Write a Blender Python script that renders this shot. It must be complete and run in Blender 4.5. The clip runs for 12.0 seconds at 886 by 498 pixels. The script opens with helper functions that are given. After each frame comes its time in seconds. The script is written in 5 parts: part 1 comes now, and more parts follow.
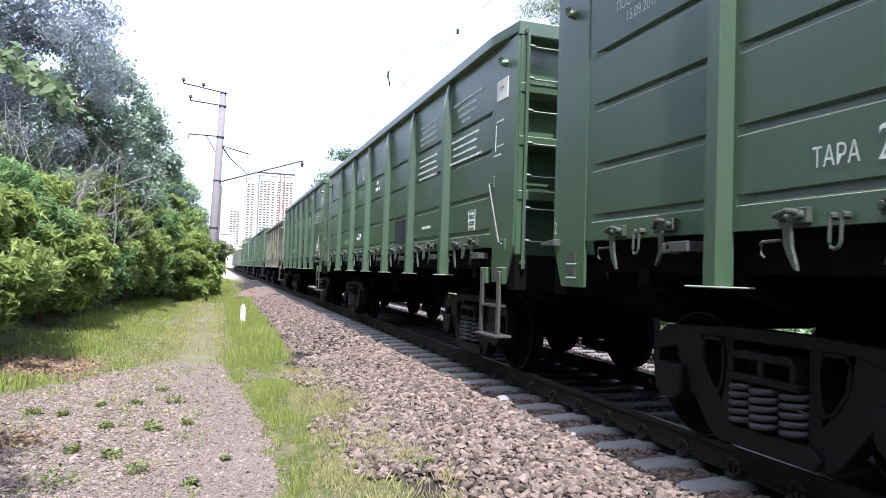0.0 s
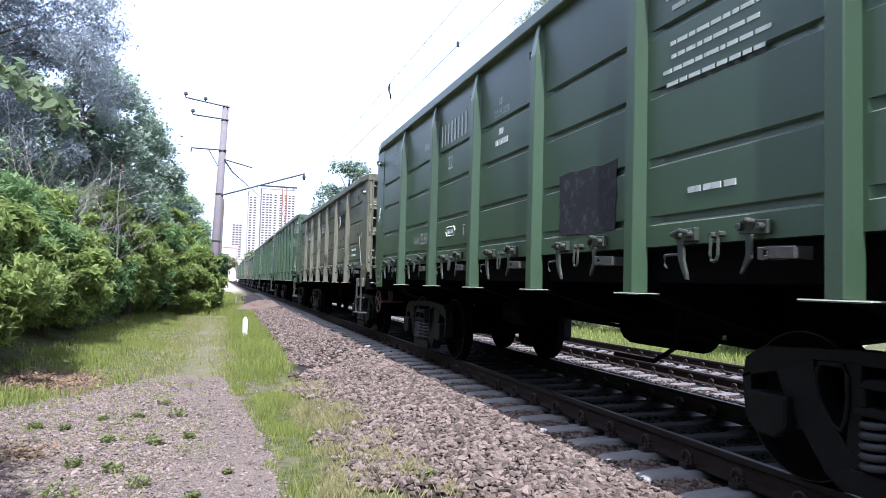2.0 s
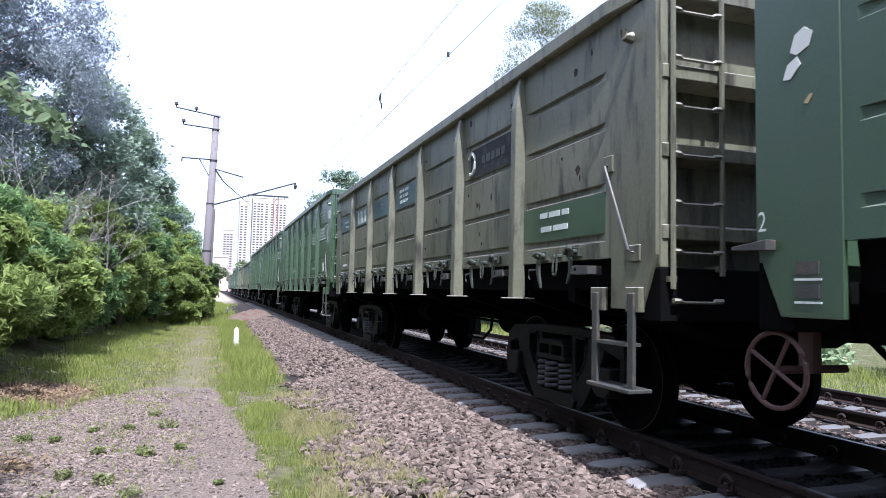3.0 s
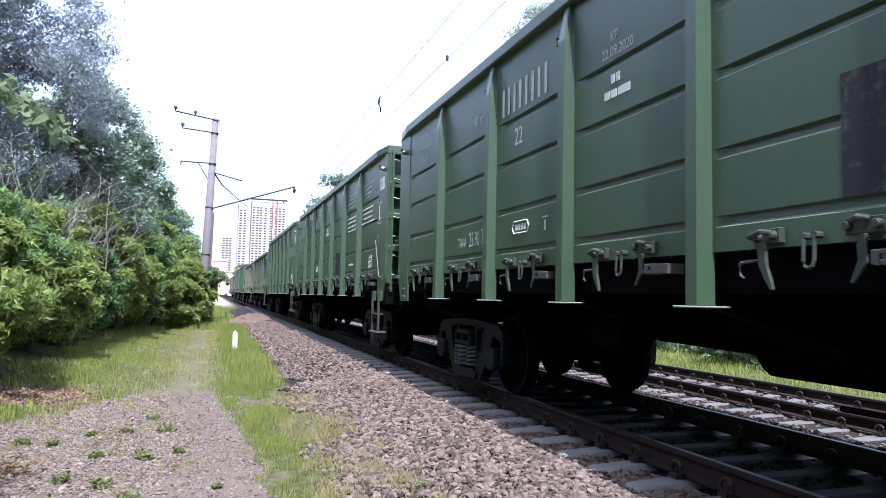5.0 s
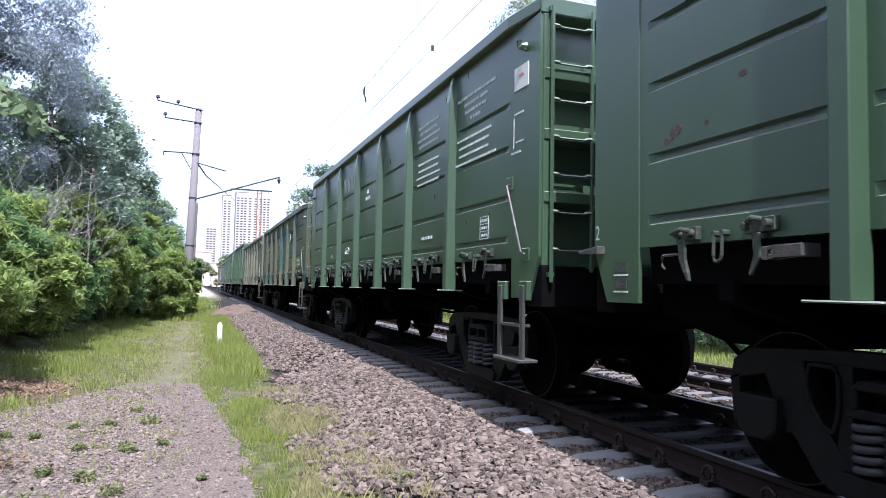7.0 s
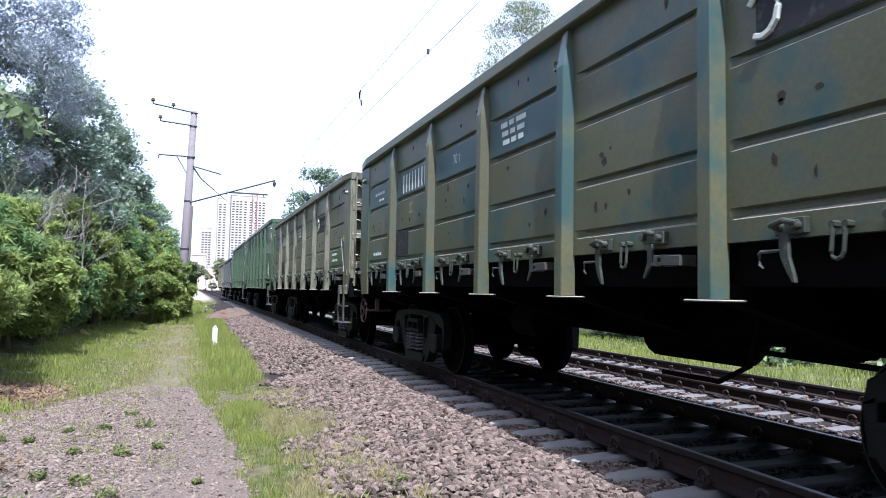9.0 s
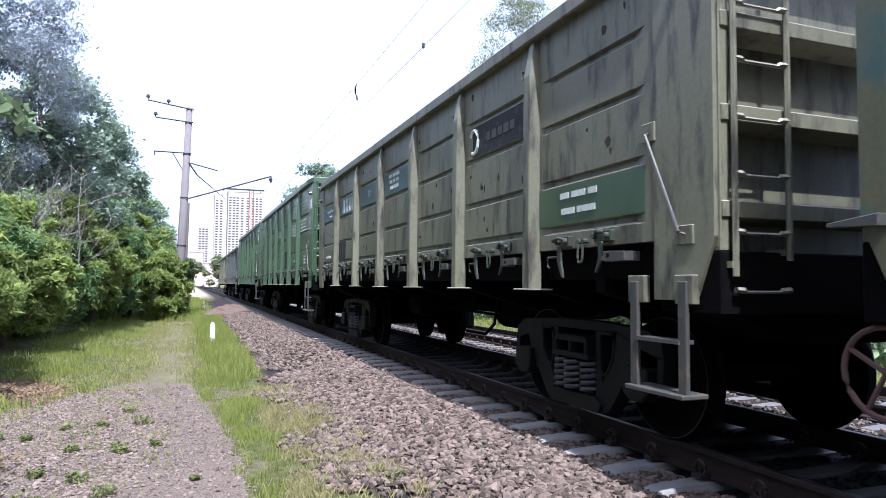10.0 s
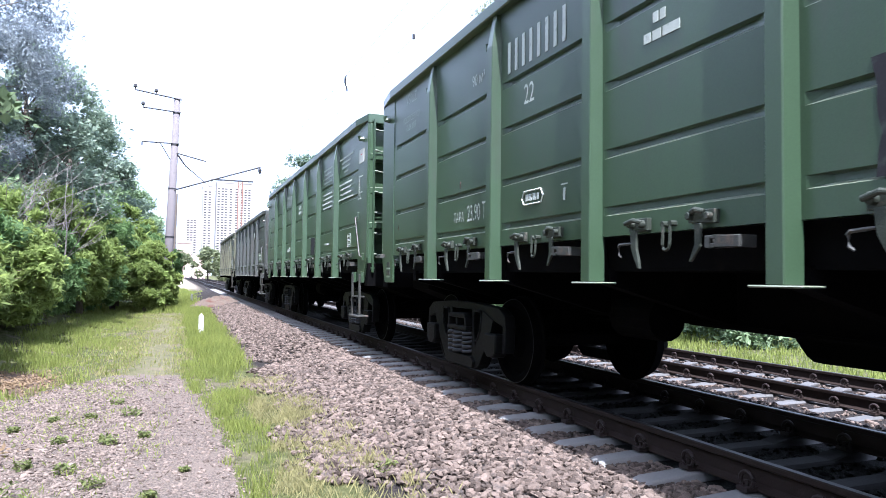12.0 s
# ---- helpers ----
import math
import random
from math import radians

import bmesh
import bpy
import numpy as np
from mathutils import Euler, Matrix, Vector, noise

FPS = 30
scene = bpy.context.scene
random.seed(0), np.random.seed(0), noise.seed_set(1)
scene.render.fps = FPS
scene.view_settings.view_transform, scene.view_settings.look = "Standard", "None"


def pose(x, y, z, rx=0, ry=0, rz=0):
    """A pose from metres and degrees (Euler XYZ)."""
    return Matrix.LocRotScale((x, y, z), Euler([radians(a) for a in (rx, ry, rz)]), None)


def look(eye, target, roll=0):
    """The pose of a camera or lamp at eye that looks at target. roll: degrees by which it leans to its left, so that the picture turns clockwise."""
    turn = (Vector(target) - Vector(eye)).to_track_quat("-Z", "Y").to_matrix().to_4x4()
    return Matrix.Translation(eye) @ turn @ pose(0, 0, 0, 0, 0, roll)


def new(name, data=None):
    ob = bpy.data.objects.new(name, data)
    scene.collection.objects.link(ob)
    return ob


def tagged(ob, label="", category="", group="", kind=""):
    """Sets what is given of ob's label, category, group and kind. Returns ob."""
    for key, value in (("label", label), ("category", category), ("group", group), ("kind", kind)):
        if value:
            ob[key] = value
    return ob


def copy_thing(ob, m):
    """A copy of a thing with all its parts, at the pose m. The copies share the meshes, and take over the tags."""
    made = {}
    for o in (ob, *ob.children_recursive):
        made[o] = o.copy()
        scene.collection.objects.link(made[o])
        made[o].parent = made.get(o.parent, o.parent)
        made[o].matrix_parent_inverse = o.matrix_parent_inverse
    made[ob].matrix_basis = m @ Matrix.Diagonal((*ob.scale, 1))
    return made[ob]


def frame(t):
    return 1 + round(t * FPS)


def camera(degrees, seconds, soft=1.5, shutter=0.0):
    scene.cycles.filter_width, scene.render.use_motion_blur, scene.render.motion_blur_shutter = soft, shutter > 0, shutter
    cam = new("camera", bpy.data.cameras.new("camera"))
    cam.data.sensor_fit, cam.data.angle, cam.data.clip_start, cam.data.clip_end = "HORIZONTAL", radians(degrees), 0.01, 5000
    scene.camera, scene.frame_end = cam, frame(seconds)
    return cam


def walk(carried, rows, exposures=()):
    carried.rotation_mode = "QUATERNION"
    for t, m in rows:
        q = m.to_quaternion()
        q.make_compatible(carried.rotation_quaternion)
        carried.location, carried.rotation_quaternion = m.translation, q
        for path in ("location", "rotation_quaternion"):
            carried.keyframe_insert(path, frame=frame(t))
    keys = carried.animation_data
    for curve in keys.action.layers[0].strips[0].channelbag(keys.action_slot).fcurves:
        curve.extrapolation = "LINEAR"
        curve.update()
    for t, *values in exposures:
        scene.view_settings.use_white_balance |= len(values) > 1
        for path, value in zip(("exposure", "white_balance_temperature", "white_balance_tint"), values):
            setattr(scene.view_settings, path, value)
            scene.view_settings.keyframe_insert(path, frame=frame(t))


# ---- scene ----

# World: track axis along y, x to the right of it, z = 0 at the rail head.
LENS = 66.6
SPEED = 10.1            # the train comes towards the camera, along -y
PITCH = 13.92           # wagon length over couplers
FIRST = 5.73            # far corner of the first wagon at 0 s
CLIP = 12.0

# seconds, eye x y z, yaw, pitch, roll
PATH = (
    (0.0, -4.414, 0.007, 1.190, -18.32, 1.96, -1.89),
    (0.5, -4.408, 0.007, 1.184, -18.24, 1.76, -1.37),
    (1.0, -4.412, 0.005, 1.176, -18.38, 2.08, -1.46),
    (1.5, -4.417, 0.001, 1.179, -18.33, 2.40, -1.62),
    (2.0, -4.407, -0.007, 1.186, -18.12, 2.96, -1.53),
    (2.5, -4.404, -0.027, 1.185, -18.55, 3.42, -1.28),
    (3.0, -4.410, -0.046, 1.192, -18.80, 3.70, -1.22),
    (5.0, -4.407, -0.039, 1.185, -18.88, 4.02, -1.19),
    (5.5, -4.406, -0.028, 1.185, -18.87, 3.72, -1.17),
    (6.0, -4.412, -0.032, 1.187, -18.73, 3.90, -1.09),
    (6.5, -4.404, -0.039, 1.180, -19.22, 3.81, -1.22),
    (7.0, -4.403, -0.041, 1.189, -20.08, 3.24, -1.04),
    (9.0, -4.407, -0.050, 1.185, -20.45, 3.53, -0.99),
    (9.5, -4.403, -0.039, 1.183, -20.22, 3.27, -0.89),
    (10.0, -4.392, -0.047, 1.182, -20.63, 3.08, -0.52),
    (10.5, -4.395, -0.043, 1.185, -21.36, 2.68, -0.71),
    (11.0, -4.397, -0.040, 1.183, -21.29, 2.71, -0.92),
    (11.5, -4.397, -0.043, 1.187, -21.60, 2.57, -0.93),
    (12.0, -4.398, -0.043, 1.181, -21.52, 2.41, -0.64),
)

cam = camera(LENS, CLIP, soft=0.75, shutter=0.03)
walk(cam, [(t, pose(x, y, z, 90 + p, r, w)) for t, x, y, z, w, p, r in PATH],
     exposures=[(0.0, 1.97, 5500, 19), (1.0, 1.73, 5300, 20), (9.8, 1.7, 5300, 20), (10.5, 1.73, 5300, 20), (11.0, 1.93, 5300, 20), (11.5, 2.13, 5300, 18), (12.0, 2.13, 5300, 18)])

# ---- daylight ----
SUN_TO = Vector((-0.11, -0.62, 1.0)).normalized()
world = bpy.data.worlds.new("sky")
scene.world = world
world.use_nodes = True
wn = world.node_tree.nodes
sky = wn.new("ShaderNodeTexSky")
sky.sky_type, sky.sun_disc = "NISHITA", False
sky.sun_elevation = math.asin(SUN_TO.z)
sky.sun_rotation = math.atan2(SUN_TO.x, SUN_TO.y)
sky.air_density, sky.dust_density, sky.ozone_density = 1.0, 8.0, 1.0
wn["Background"].inputs[1].default_value = 0.15
haze = wn.new("ShaderNodeMix")     # bright summer haze that whitens the whole sky
haze.data_type = "RGBA"
haze.inputs[0].default_value = 0.8
haze.inputs[7].default_value = (2.75, 3.0, 3.3, 1)
world.node_tree.links.new(sky.outputs[0], haze.inputs[6])
world.node_tree.links.new(haze.outputs[2], wn["Background"].inputs[0])
sun = new("sun", bpy.data.lights.new("sun", "SUN"))
sun.data.energy, sun.data.angle, sun.data.color = 3.3, radians(0.55), (1.0, 0.93, 0.8)
sun.matrix_world = look(SUN_TO * 60, (0, 0, 0))


# ---- materials ----
def mat(name, colour, rough=0.7, metal=0.0, vary=0.15, scale=3.0, grain=60.0, bump=0.15, dirt=None, dirt_amount=0.4,
        dirt_scale=2.0, per="object", streak=False, spec=0.4, bump_dist=0.01,
        coat=0.0, ledge_light=None):
    """Painted or mineral surface: base colour varied at two scales, worn by a second colour in patches, with fine relief."""
    m = bpy.data.materials.new(name)
    m.use_nodes = True
    nt = m.node_tree
    n, l = nt.nodes, nt.links
    b = n["Principled BSDF"]
    b.inputs["Roughness"].default_value, b.inputs["Metallic"].default_value = rough, metal
    b.inputs["Specular IOR Level"].default_value = spec
    co = n.new("ShaderNodeTexCoord")
    src = co.outputs["Object"]
    if per == "object":
        info = n.new("ShaderNodeObjectInfo")
        rnd = info.outputs["Random"]
        sh = n.new("ShaderNodeVectorMath")
        sh.operation = "ADD"
        mul = n.new("ShaderNodeMath")
        mul.operation = "MULTIPLY"
        mul.inputs[1].default_value = 37.0
        l.new(rnd, mul.inputs[0])
        l.new(src, sh.inputs[0])
        l.new(mul.outputs[0], sh.inputs[1])
        src = sh.outputs[0]
    else:
        geo = n.new("ShaderNodeNewGeometry")
        rnd = geo.outputs["Random Per Island"]
    mp = n.new("ShaderNodeMapping")
    if streak:
        mp.inputs["Scale"].default_value = (1.0, 1.0, 0.22)
    l.new(src, mp.inputs[0])
    big, fine = n.new("ShaderNodeTexNoise"), n.new("ShaderNodeTexNoise")
    big.inputs["Scale"].default_value, big.inputs["Detail"].default_value = scale, 5.0
    fine.inputs["Scale"].default_value, fine.inputs["Detail"].default_value = grain, 3.0
    l.new(mp.outputs[0], big.inputs["Vector"])
    l.new(src, fine.inputs["Vector"])
    add = n.new("ShaderNodeMath")
    add.operation = "ADD"
    l.new(big.outputs["Fac"], add.inputs[0])
    l.new(fine.outputs["Fac"], add.inputs[1])
    add2 = n.new("ShaderNodeMath")
    add2.operation = "MULTIPLY_ADD"
    add2.inputs[1].default_value = 0.5 if per == "object" else 1.2
    l.new(rnd, add2.inputs[0])
    l.new(add.outputs[0], add2.inputs[2])
    rng = n.new("ShaderNodeMapRange")
    top = 2.5 if per == "object" else 3.2
    rng.inputs["From Min"].default_value, rng.inputs["From Max"].default_value = 0.0, top
    rng.inputs["To Min"].default_value, rng.inputs["To Max"].default_value = 1 - 2 * vary, 1 + 2 * vary
    l.new(add2.outputs[0], rng.inputs[0])
    mulc = n.new("ShaderNodeVectorMath")
    mulc.operation = "SCALE"
    mulc.inputs[0].default_value = colour
    l.new(rng.outputs[0], mulc.inputs["Scale"])
    out = mulc.outputs[0]
    if dirt:
        patch = n.new("ShaderNodeTexNoise")
        patch.inputs["Scale"].default_value, patch.inputs["Detail"].default_value = dirt_scale, 8.0
        patch.inputs["Roughness"].default_value = 0.65
        l.new(mp.outputs[0], patch.inputs["Vector"])
        ramp = n.new("ShaderNodeMapRange")
        lo = 0.68 - 0.36 * dirt_amount
        ramp.inputs["From Min"].default_value, ramp.inputs["From Max"].default_value = lo, lo + 0.16
        l.new(patch.outputs["Fac"], ramp.inputs[0])
        mix = n.new("ShaderNodeMix")
        mix.data_type = "RGBA"
        l.new(ramp.outputs[0], mix.inputs[0])
        l.new(out, mix.inputs[6])
        mix.inputs[7].default_value = (*dirt, 1)
        out = mix.outputs[2]
    if ledge_light:       # upward faces coloured paler, in place of sky light on the groove lips
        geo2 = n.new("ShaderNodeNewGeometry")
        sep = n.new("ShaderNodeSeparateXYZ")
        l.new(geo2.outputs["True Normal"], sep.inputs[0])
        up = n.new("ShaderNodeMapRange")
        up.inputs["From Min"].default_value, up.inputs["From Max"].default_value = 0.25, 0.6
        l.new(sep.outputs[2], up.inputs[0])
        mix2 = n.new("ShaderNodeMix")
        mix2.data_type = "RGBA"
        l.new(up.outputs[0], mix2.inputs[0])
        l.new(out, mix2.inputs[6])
        mix2.inputs[7].default_value = (*ledge_light, 1)
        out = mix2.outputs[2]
    b.inputs["Coat Weight"].default_value, b.inputs["Coat Roughness"].default_value = coat, 0.32
    l.new(out, b.inputs["Base Color"])
    if bump:
        bp = n.new("ShaderNodeBump")
        bp.inputs["Strength"].default_value, bp.inputs["Distance"].default_value = bump, bump_dist
        l.new(add.outputs[0], bp.inputs["Height"])
        l.new(bp.outputs[0], b.inputs["Normal"])
    return m


def leaf_mat(name, colour, vary=0.35, through_light=0.35, rough=0.6):
    m = bpy.data.materials.new(name)
    m.use_nodes = True
    n, l = m.node_tree.nodes, m.node_tree.links
    b = n["Principled BSDF"]
    b.inputs["Roughness"].default_value = rough
    b.inputs["Specular IOR Level"].default_value = 0.16
    geo, info = n.new("ShaderNodeNewGeometry"), n.new("ShaderNodeTexCoord")
    big = n.new("ShaderNodeTexNoise")
    big.inputs["Scale"].default_value = 0.7
    l.new(info.outputs["Object"], big.inputs["Vector"])
    add = n.new("ShaderNodeMath")
    l.new(geo.outputs["Random Per Island"], add.inputs[0])
    l.new(big.outputs["Fac"], add.inputs[1])
    ramp = n.new("ShaderNodeValToRGB")
    c = Vector(colour)
    ramp.color_ramp.elements[0].color = (*(c * (1 - vary)), 1)
    ramp.color_ramp.elements[1].color = (c.x * (1 + vary * 1.3), c.y * (1 + vary), c.z * (1 + 0.5 * vary), 1)
    half = n.new("ShaderNodeMath")
    half.operation = "MULTIPLY"
    half.inputs[1].default_value = 0.55
    l.new(add.outputs[0], half.inputs[0])
    l.new(half.outputs[0], ramp.inputs[0])
    l.new(ramp.outputs[0], b.inputs["Base Color"])
    tr = n.new("ShaderNodeBsdfTranslucent")
    l.new(ramp.outputs[0], tr.inputs[0])
    mix = n.new("ShaderNodeMixShader")
    mix.inputs[0].default_value = through_light
    l.new(b.outputs[0], mix.inputs[1])
    l.new(tr.outputs[0], mix.inputs[2])
    l.new(mix.outputs[0], n["Material Output"].inputs[0])
    return m


# the last colour of each paint imitates light caught by upward edges
GREEN = mat("green_wagon_paint", (0.037, 0.068, 0.036), 0.33, 0, 0.3, 1.2, 90, 0.07, (0.045, 0.056, 0.042), 0.3, 1.6, streak=True, spec=0.55, coat=0.6, ledge_light=(0.18, 0.21, 0.15))
OLD_BROWN = mat("weathered_brown_paint", (0.118, 0.12, 0.08), 0.55, 0, 0.3, 1.5, 30, 0.12, (0.024, 0.02, 0.016), 0.5, 7.0, streak=True, coat=0.45, ledge_light=(0.24, 0.22, 0.18))
OLD_TEAL = mat("weathered_khaki_teal_paint", (0.076, 0.077, 0.04), 0.5, 0, 0.35, 1.5, 30, 0.12, (0.026, 0.064, 0.06), 0.6, 1.5, coat=0.45, ledge_light=(0.24, 0.22, 0.18))
OLD_GREY = mat("weathered_grey_paint", (0.058, 0.064, 0.062), 0.55, 0, 0.28, 1.5, 30, 0.12, (0.05, 0.032, 0.026), 0.42, 3.5, streak=True, coat=0.45, ledge_light=(0.24, 0.22, 0.18))
# underbody steels near black: the deep shade below the wagons sits in the colour
SHADED_STEEL = mat("shade_black_steel", (0.003, 0.003, 0.0033), 0.9, 0.0, 0.3, 5, 60, 0.3, (0.006, 0.005, 0.0045), 0.35, 4, spec=0.04)
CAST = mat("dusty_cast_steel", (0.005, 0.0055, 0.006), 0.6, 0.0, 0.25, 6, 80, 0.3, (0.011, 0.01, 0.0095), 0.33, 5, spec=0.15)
SPRING = mat("dusty_spring_steel", (0.034, 0.036, 0.04), 0.5, 0.2, 0.25, 6, 80, 0.2)
WORN = mat("worn_grey_steel", (0.06, 0.062, 0.058), 0.5, 0.3, 0.2, 8, 80, 0.2, (0.12, 0.09, 0.07), 0.4, 9)
LUG = mat("brownish_steel_lug", (0.036, 0.044, 0.034), 0.5, 0.1, 0.35, 9, 80, 0.3, (0.12, 0.1, 0.085), 0.28, 12)
TREAD = mat("bright_wheel_steel", (0.028, 0.028, 0.029), 0.45, 0.8, 0.1, 8, 60, 0.05)
RAIL = mat("rusty_rail_steel", (0.03, 0.021, 0.018), 0.75, 0.1, 0.25, 6, 80, 0.25, (0.038, 0.028, 0.025), 0.4, 5, spec=0.15)
CLIP_MAT = mat("dark_rusty_clip", (0.03, 0.02, 0.018), 0.65, 0.2, 0.25, 9, 60, 0.2)
CONCRETE = mat("grey_concrete", (0.115, 0.113, 0.115), 0.85, 0, 0.14, 3, 70, 0.25, (0.09, 0.085, 0.08), 0.38, 4)
POLE_MAT = mat("pale_concrete_pole", (0.15, 0.135, 0.14), 0.85, 0, 0.1, 2, 60, 0.15, (0.1, 0.09, 0.09), 0.35, 2)
WHITE = mat("white_paint", (0.55, 0.56, 0.52), 0.6, 0, 0.08, 5, 60, 0.05, (0.45, 0.43, 0.38), 0.25, 8)
TEAL = mat("faded_teal_repaint", (0.035, 0.075, 0.085), 0.5, 0, 0.2, 2, 60, 0.05, (0.06, 0.07, 0.065), 0.3, 3, streak=True, coat=0.4)
OCHRE = mat("faded_ochre_stencil", (0.36, 0.3, 0.17), 0.8, 0, 0.15)
# near-black stones: shade under the train is put into their colour
SHADED_STONE = mat("shade_dark_ballast", (0.011, 0.0105, 0.0105), 0.85, 0, 0.35, 9, 120, 0.3, per="island", spec=0.08)
STENCIL = mat("chalky_white_stencil", (0.48, 0.52, 0.48), 0.8, 0, 0.15, 9, 60, 0, (0.2, 0.24, 0.21), 0.3, 14)
TAG = mat("dark_patch_paint", (0.014, 0.013, 0.017), 0.7, 0, 0.3, 4, 40, 0.1, (0.05, 0.06, 0.055), 0.42, 11)
SCAB = mat("dark_flaked_rust", (0.03, 0.022, 0.018), 0.85, 0, 0.3, 9, 60, 0.2)
RED = mat("faded_red_print", (0.5, 0.16, 0.13), 0.7, 0, 0.1)
RUST = mat("faded_rusty_steel", (0.2, 0.1, 0.075), 0.85, 0.1, 0.2)
WHEEL_RUST = mat("brown_rusted_iron", (0.075, 0.043, 0.038), 0.75, 0.1, 0.25, 8, 60, 0.2)
IRON = mat("dark_fitting_iron", (0.04, 0.04, 0.045), 0.6, 0.3, 0.2)
BARK = mat("grey_brown_bark", (0.13, 0.105, 0.085), 0.9, 0, 0.3, 3, 30, 0.6, (0.2, 0.18, 0.15), 0.35, 4, streak=True, bump_dist=0.03)
TWIG = mat("grey_dead_twigs", (0.2, 0.18, 0.17), 0.9, 0, 0.2)
BIRCH = mat("white_birch_bark", (0.5, 0.48, 0.45), 0.8, 0, 0.15, 3, 30, 0.3, (0.07, 0.06, 0.055), 0.33, 5)
STONE = mat("pinkish_granite_ballast", (0.13, 0.101, 0.085), 0.9, 0, 0.8, 9, 150, 0.5, (0.05, 0.046, 0.045), 0.4, 9, per="island", spec=0.15)
PEBBLE = mat("grey_pink_gravel", (0.165, 0.132, 0.112), 0.9, 0, 0.6, 9, 150, 0.3, per="island", spec=0.15)
LEAF_BUSH = leaf_mat("yellow_green_shrub_leaves", (0.215, 0.295, 0.105), 0.5, 0.55, 0.75)
LEAF_LUSH = leaf_mat("lush_green_shrub_leaves", (0.14, 0.235, 0.11), 0.5, 0.55, 0.75)
LEAF_DARK = leaf_mat("dark_green_leaves", (0.21, 0.285, 0.245), 0.45, 0.42)
LEAF_MID = leaf_mat("green_leaves", (0.205, 0.295, 0.19), 0.45, 0.4)
LEAF_SILVER = leaf_mat("silvery_willow_leaves", (0.24, 0.285, 0.335), 0.35, 0.4, 0.55)
LEAF_LINDEN = leaf_mat("bright_linden_leaves", (0.15, 0.215, 0.125), 0.35, 0.45)
LEAF_BIRCH = leaf_mat("hazy_birch_leaves", (0.2, 0.24, 0.15), 0.35, 0.45)
LEAF_DRY = leaf_mat("dry_brown_leaves", (0.2, 0.15, 0.1), 0.3, 0.2, 0.8)
GRASS = leaf_mat("fresh_grass_blades", (0.205, 0.255, 0.075), 0.4, 0.4)
WEED = leaf_mat("small_dull_weed_leaves", (0.13, 0.165, 0.065), 0.45, 0.35)
GRASS_DRY = leaf_mat("trodden_pale_grass", (0.26, 0.255, 0.13), 0.3, 0.3)


def sleeper_mat():
    """Grey concrete, coloured darker between the rails to imitate the shade under the train."""
    m = mat("sleeper_concrete_shaded_inside", (0.23, 0.226, 0.224), 0.85, 0, 0.16, 3, 70, 0.25, spec=0.12)
    n, l = m.node_tree.nodes, m.node_tree.links
    b = n["Principled BSDF"]
    src = b.inputs["Base Color"].links[0].from_socket
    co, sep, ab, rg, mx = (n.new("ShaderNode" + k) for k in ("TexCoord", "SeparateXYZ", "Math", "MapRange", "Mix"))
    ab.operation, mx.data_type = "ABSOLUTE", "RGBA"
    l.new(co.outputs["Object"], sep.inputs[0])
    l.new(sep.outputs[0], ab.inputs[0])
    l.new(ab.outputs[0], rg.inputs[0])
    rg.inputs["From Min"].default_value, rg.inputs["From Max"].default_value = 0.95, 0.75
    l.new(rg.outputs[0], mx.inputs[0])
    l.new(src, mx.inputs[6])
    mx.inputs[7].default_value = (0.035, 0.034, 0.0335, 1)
    l.new(mx.outputs[2], b.inputs["Base Color"])
    return m


SLEEPER = sleeper_mat()


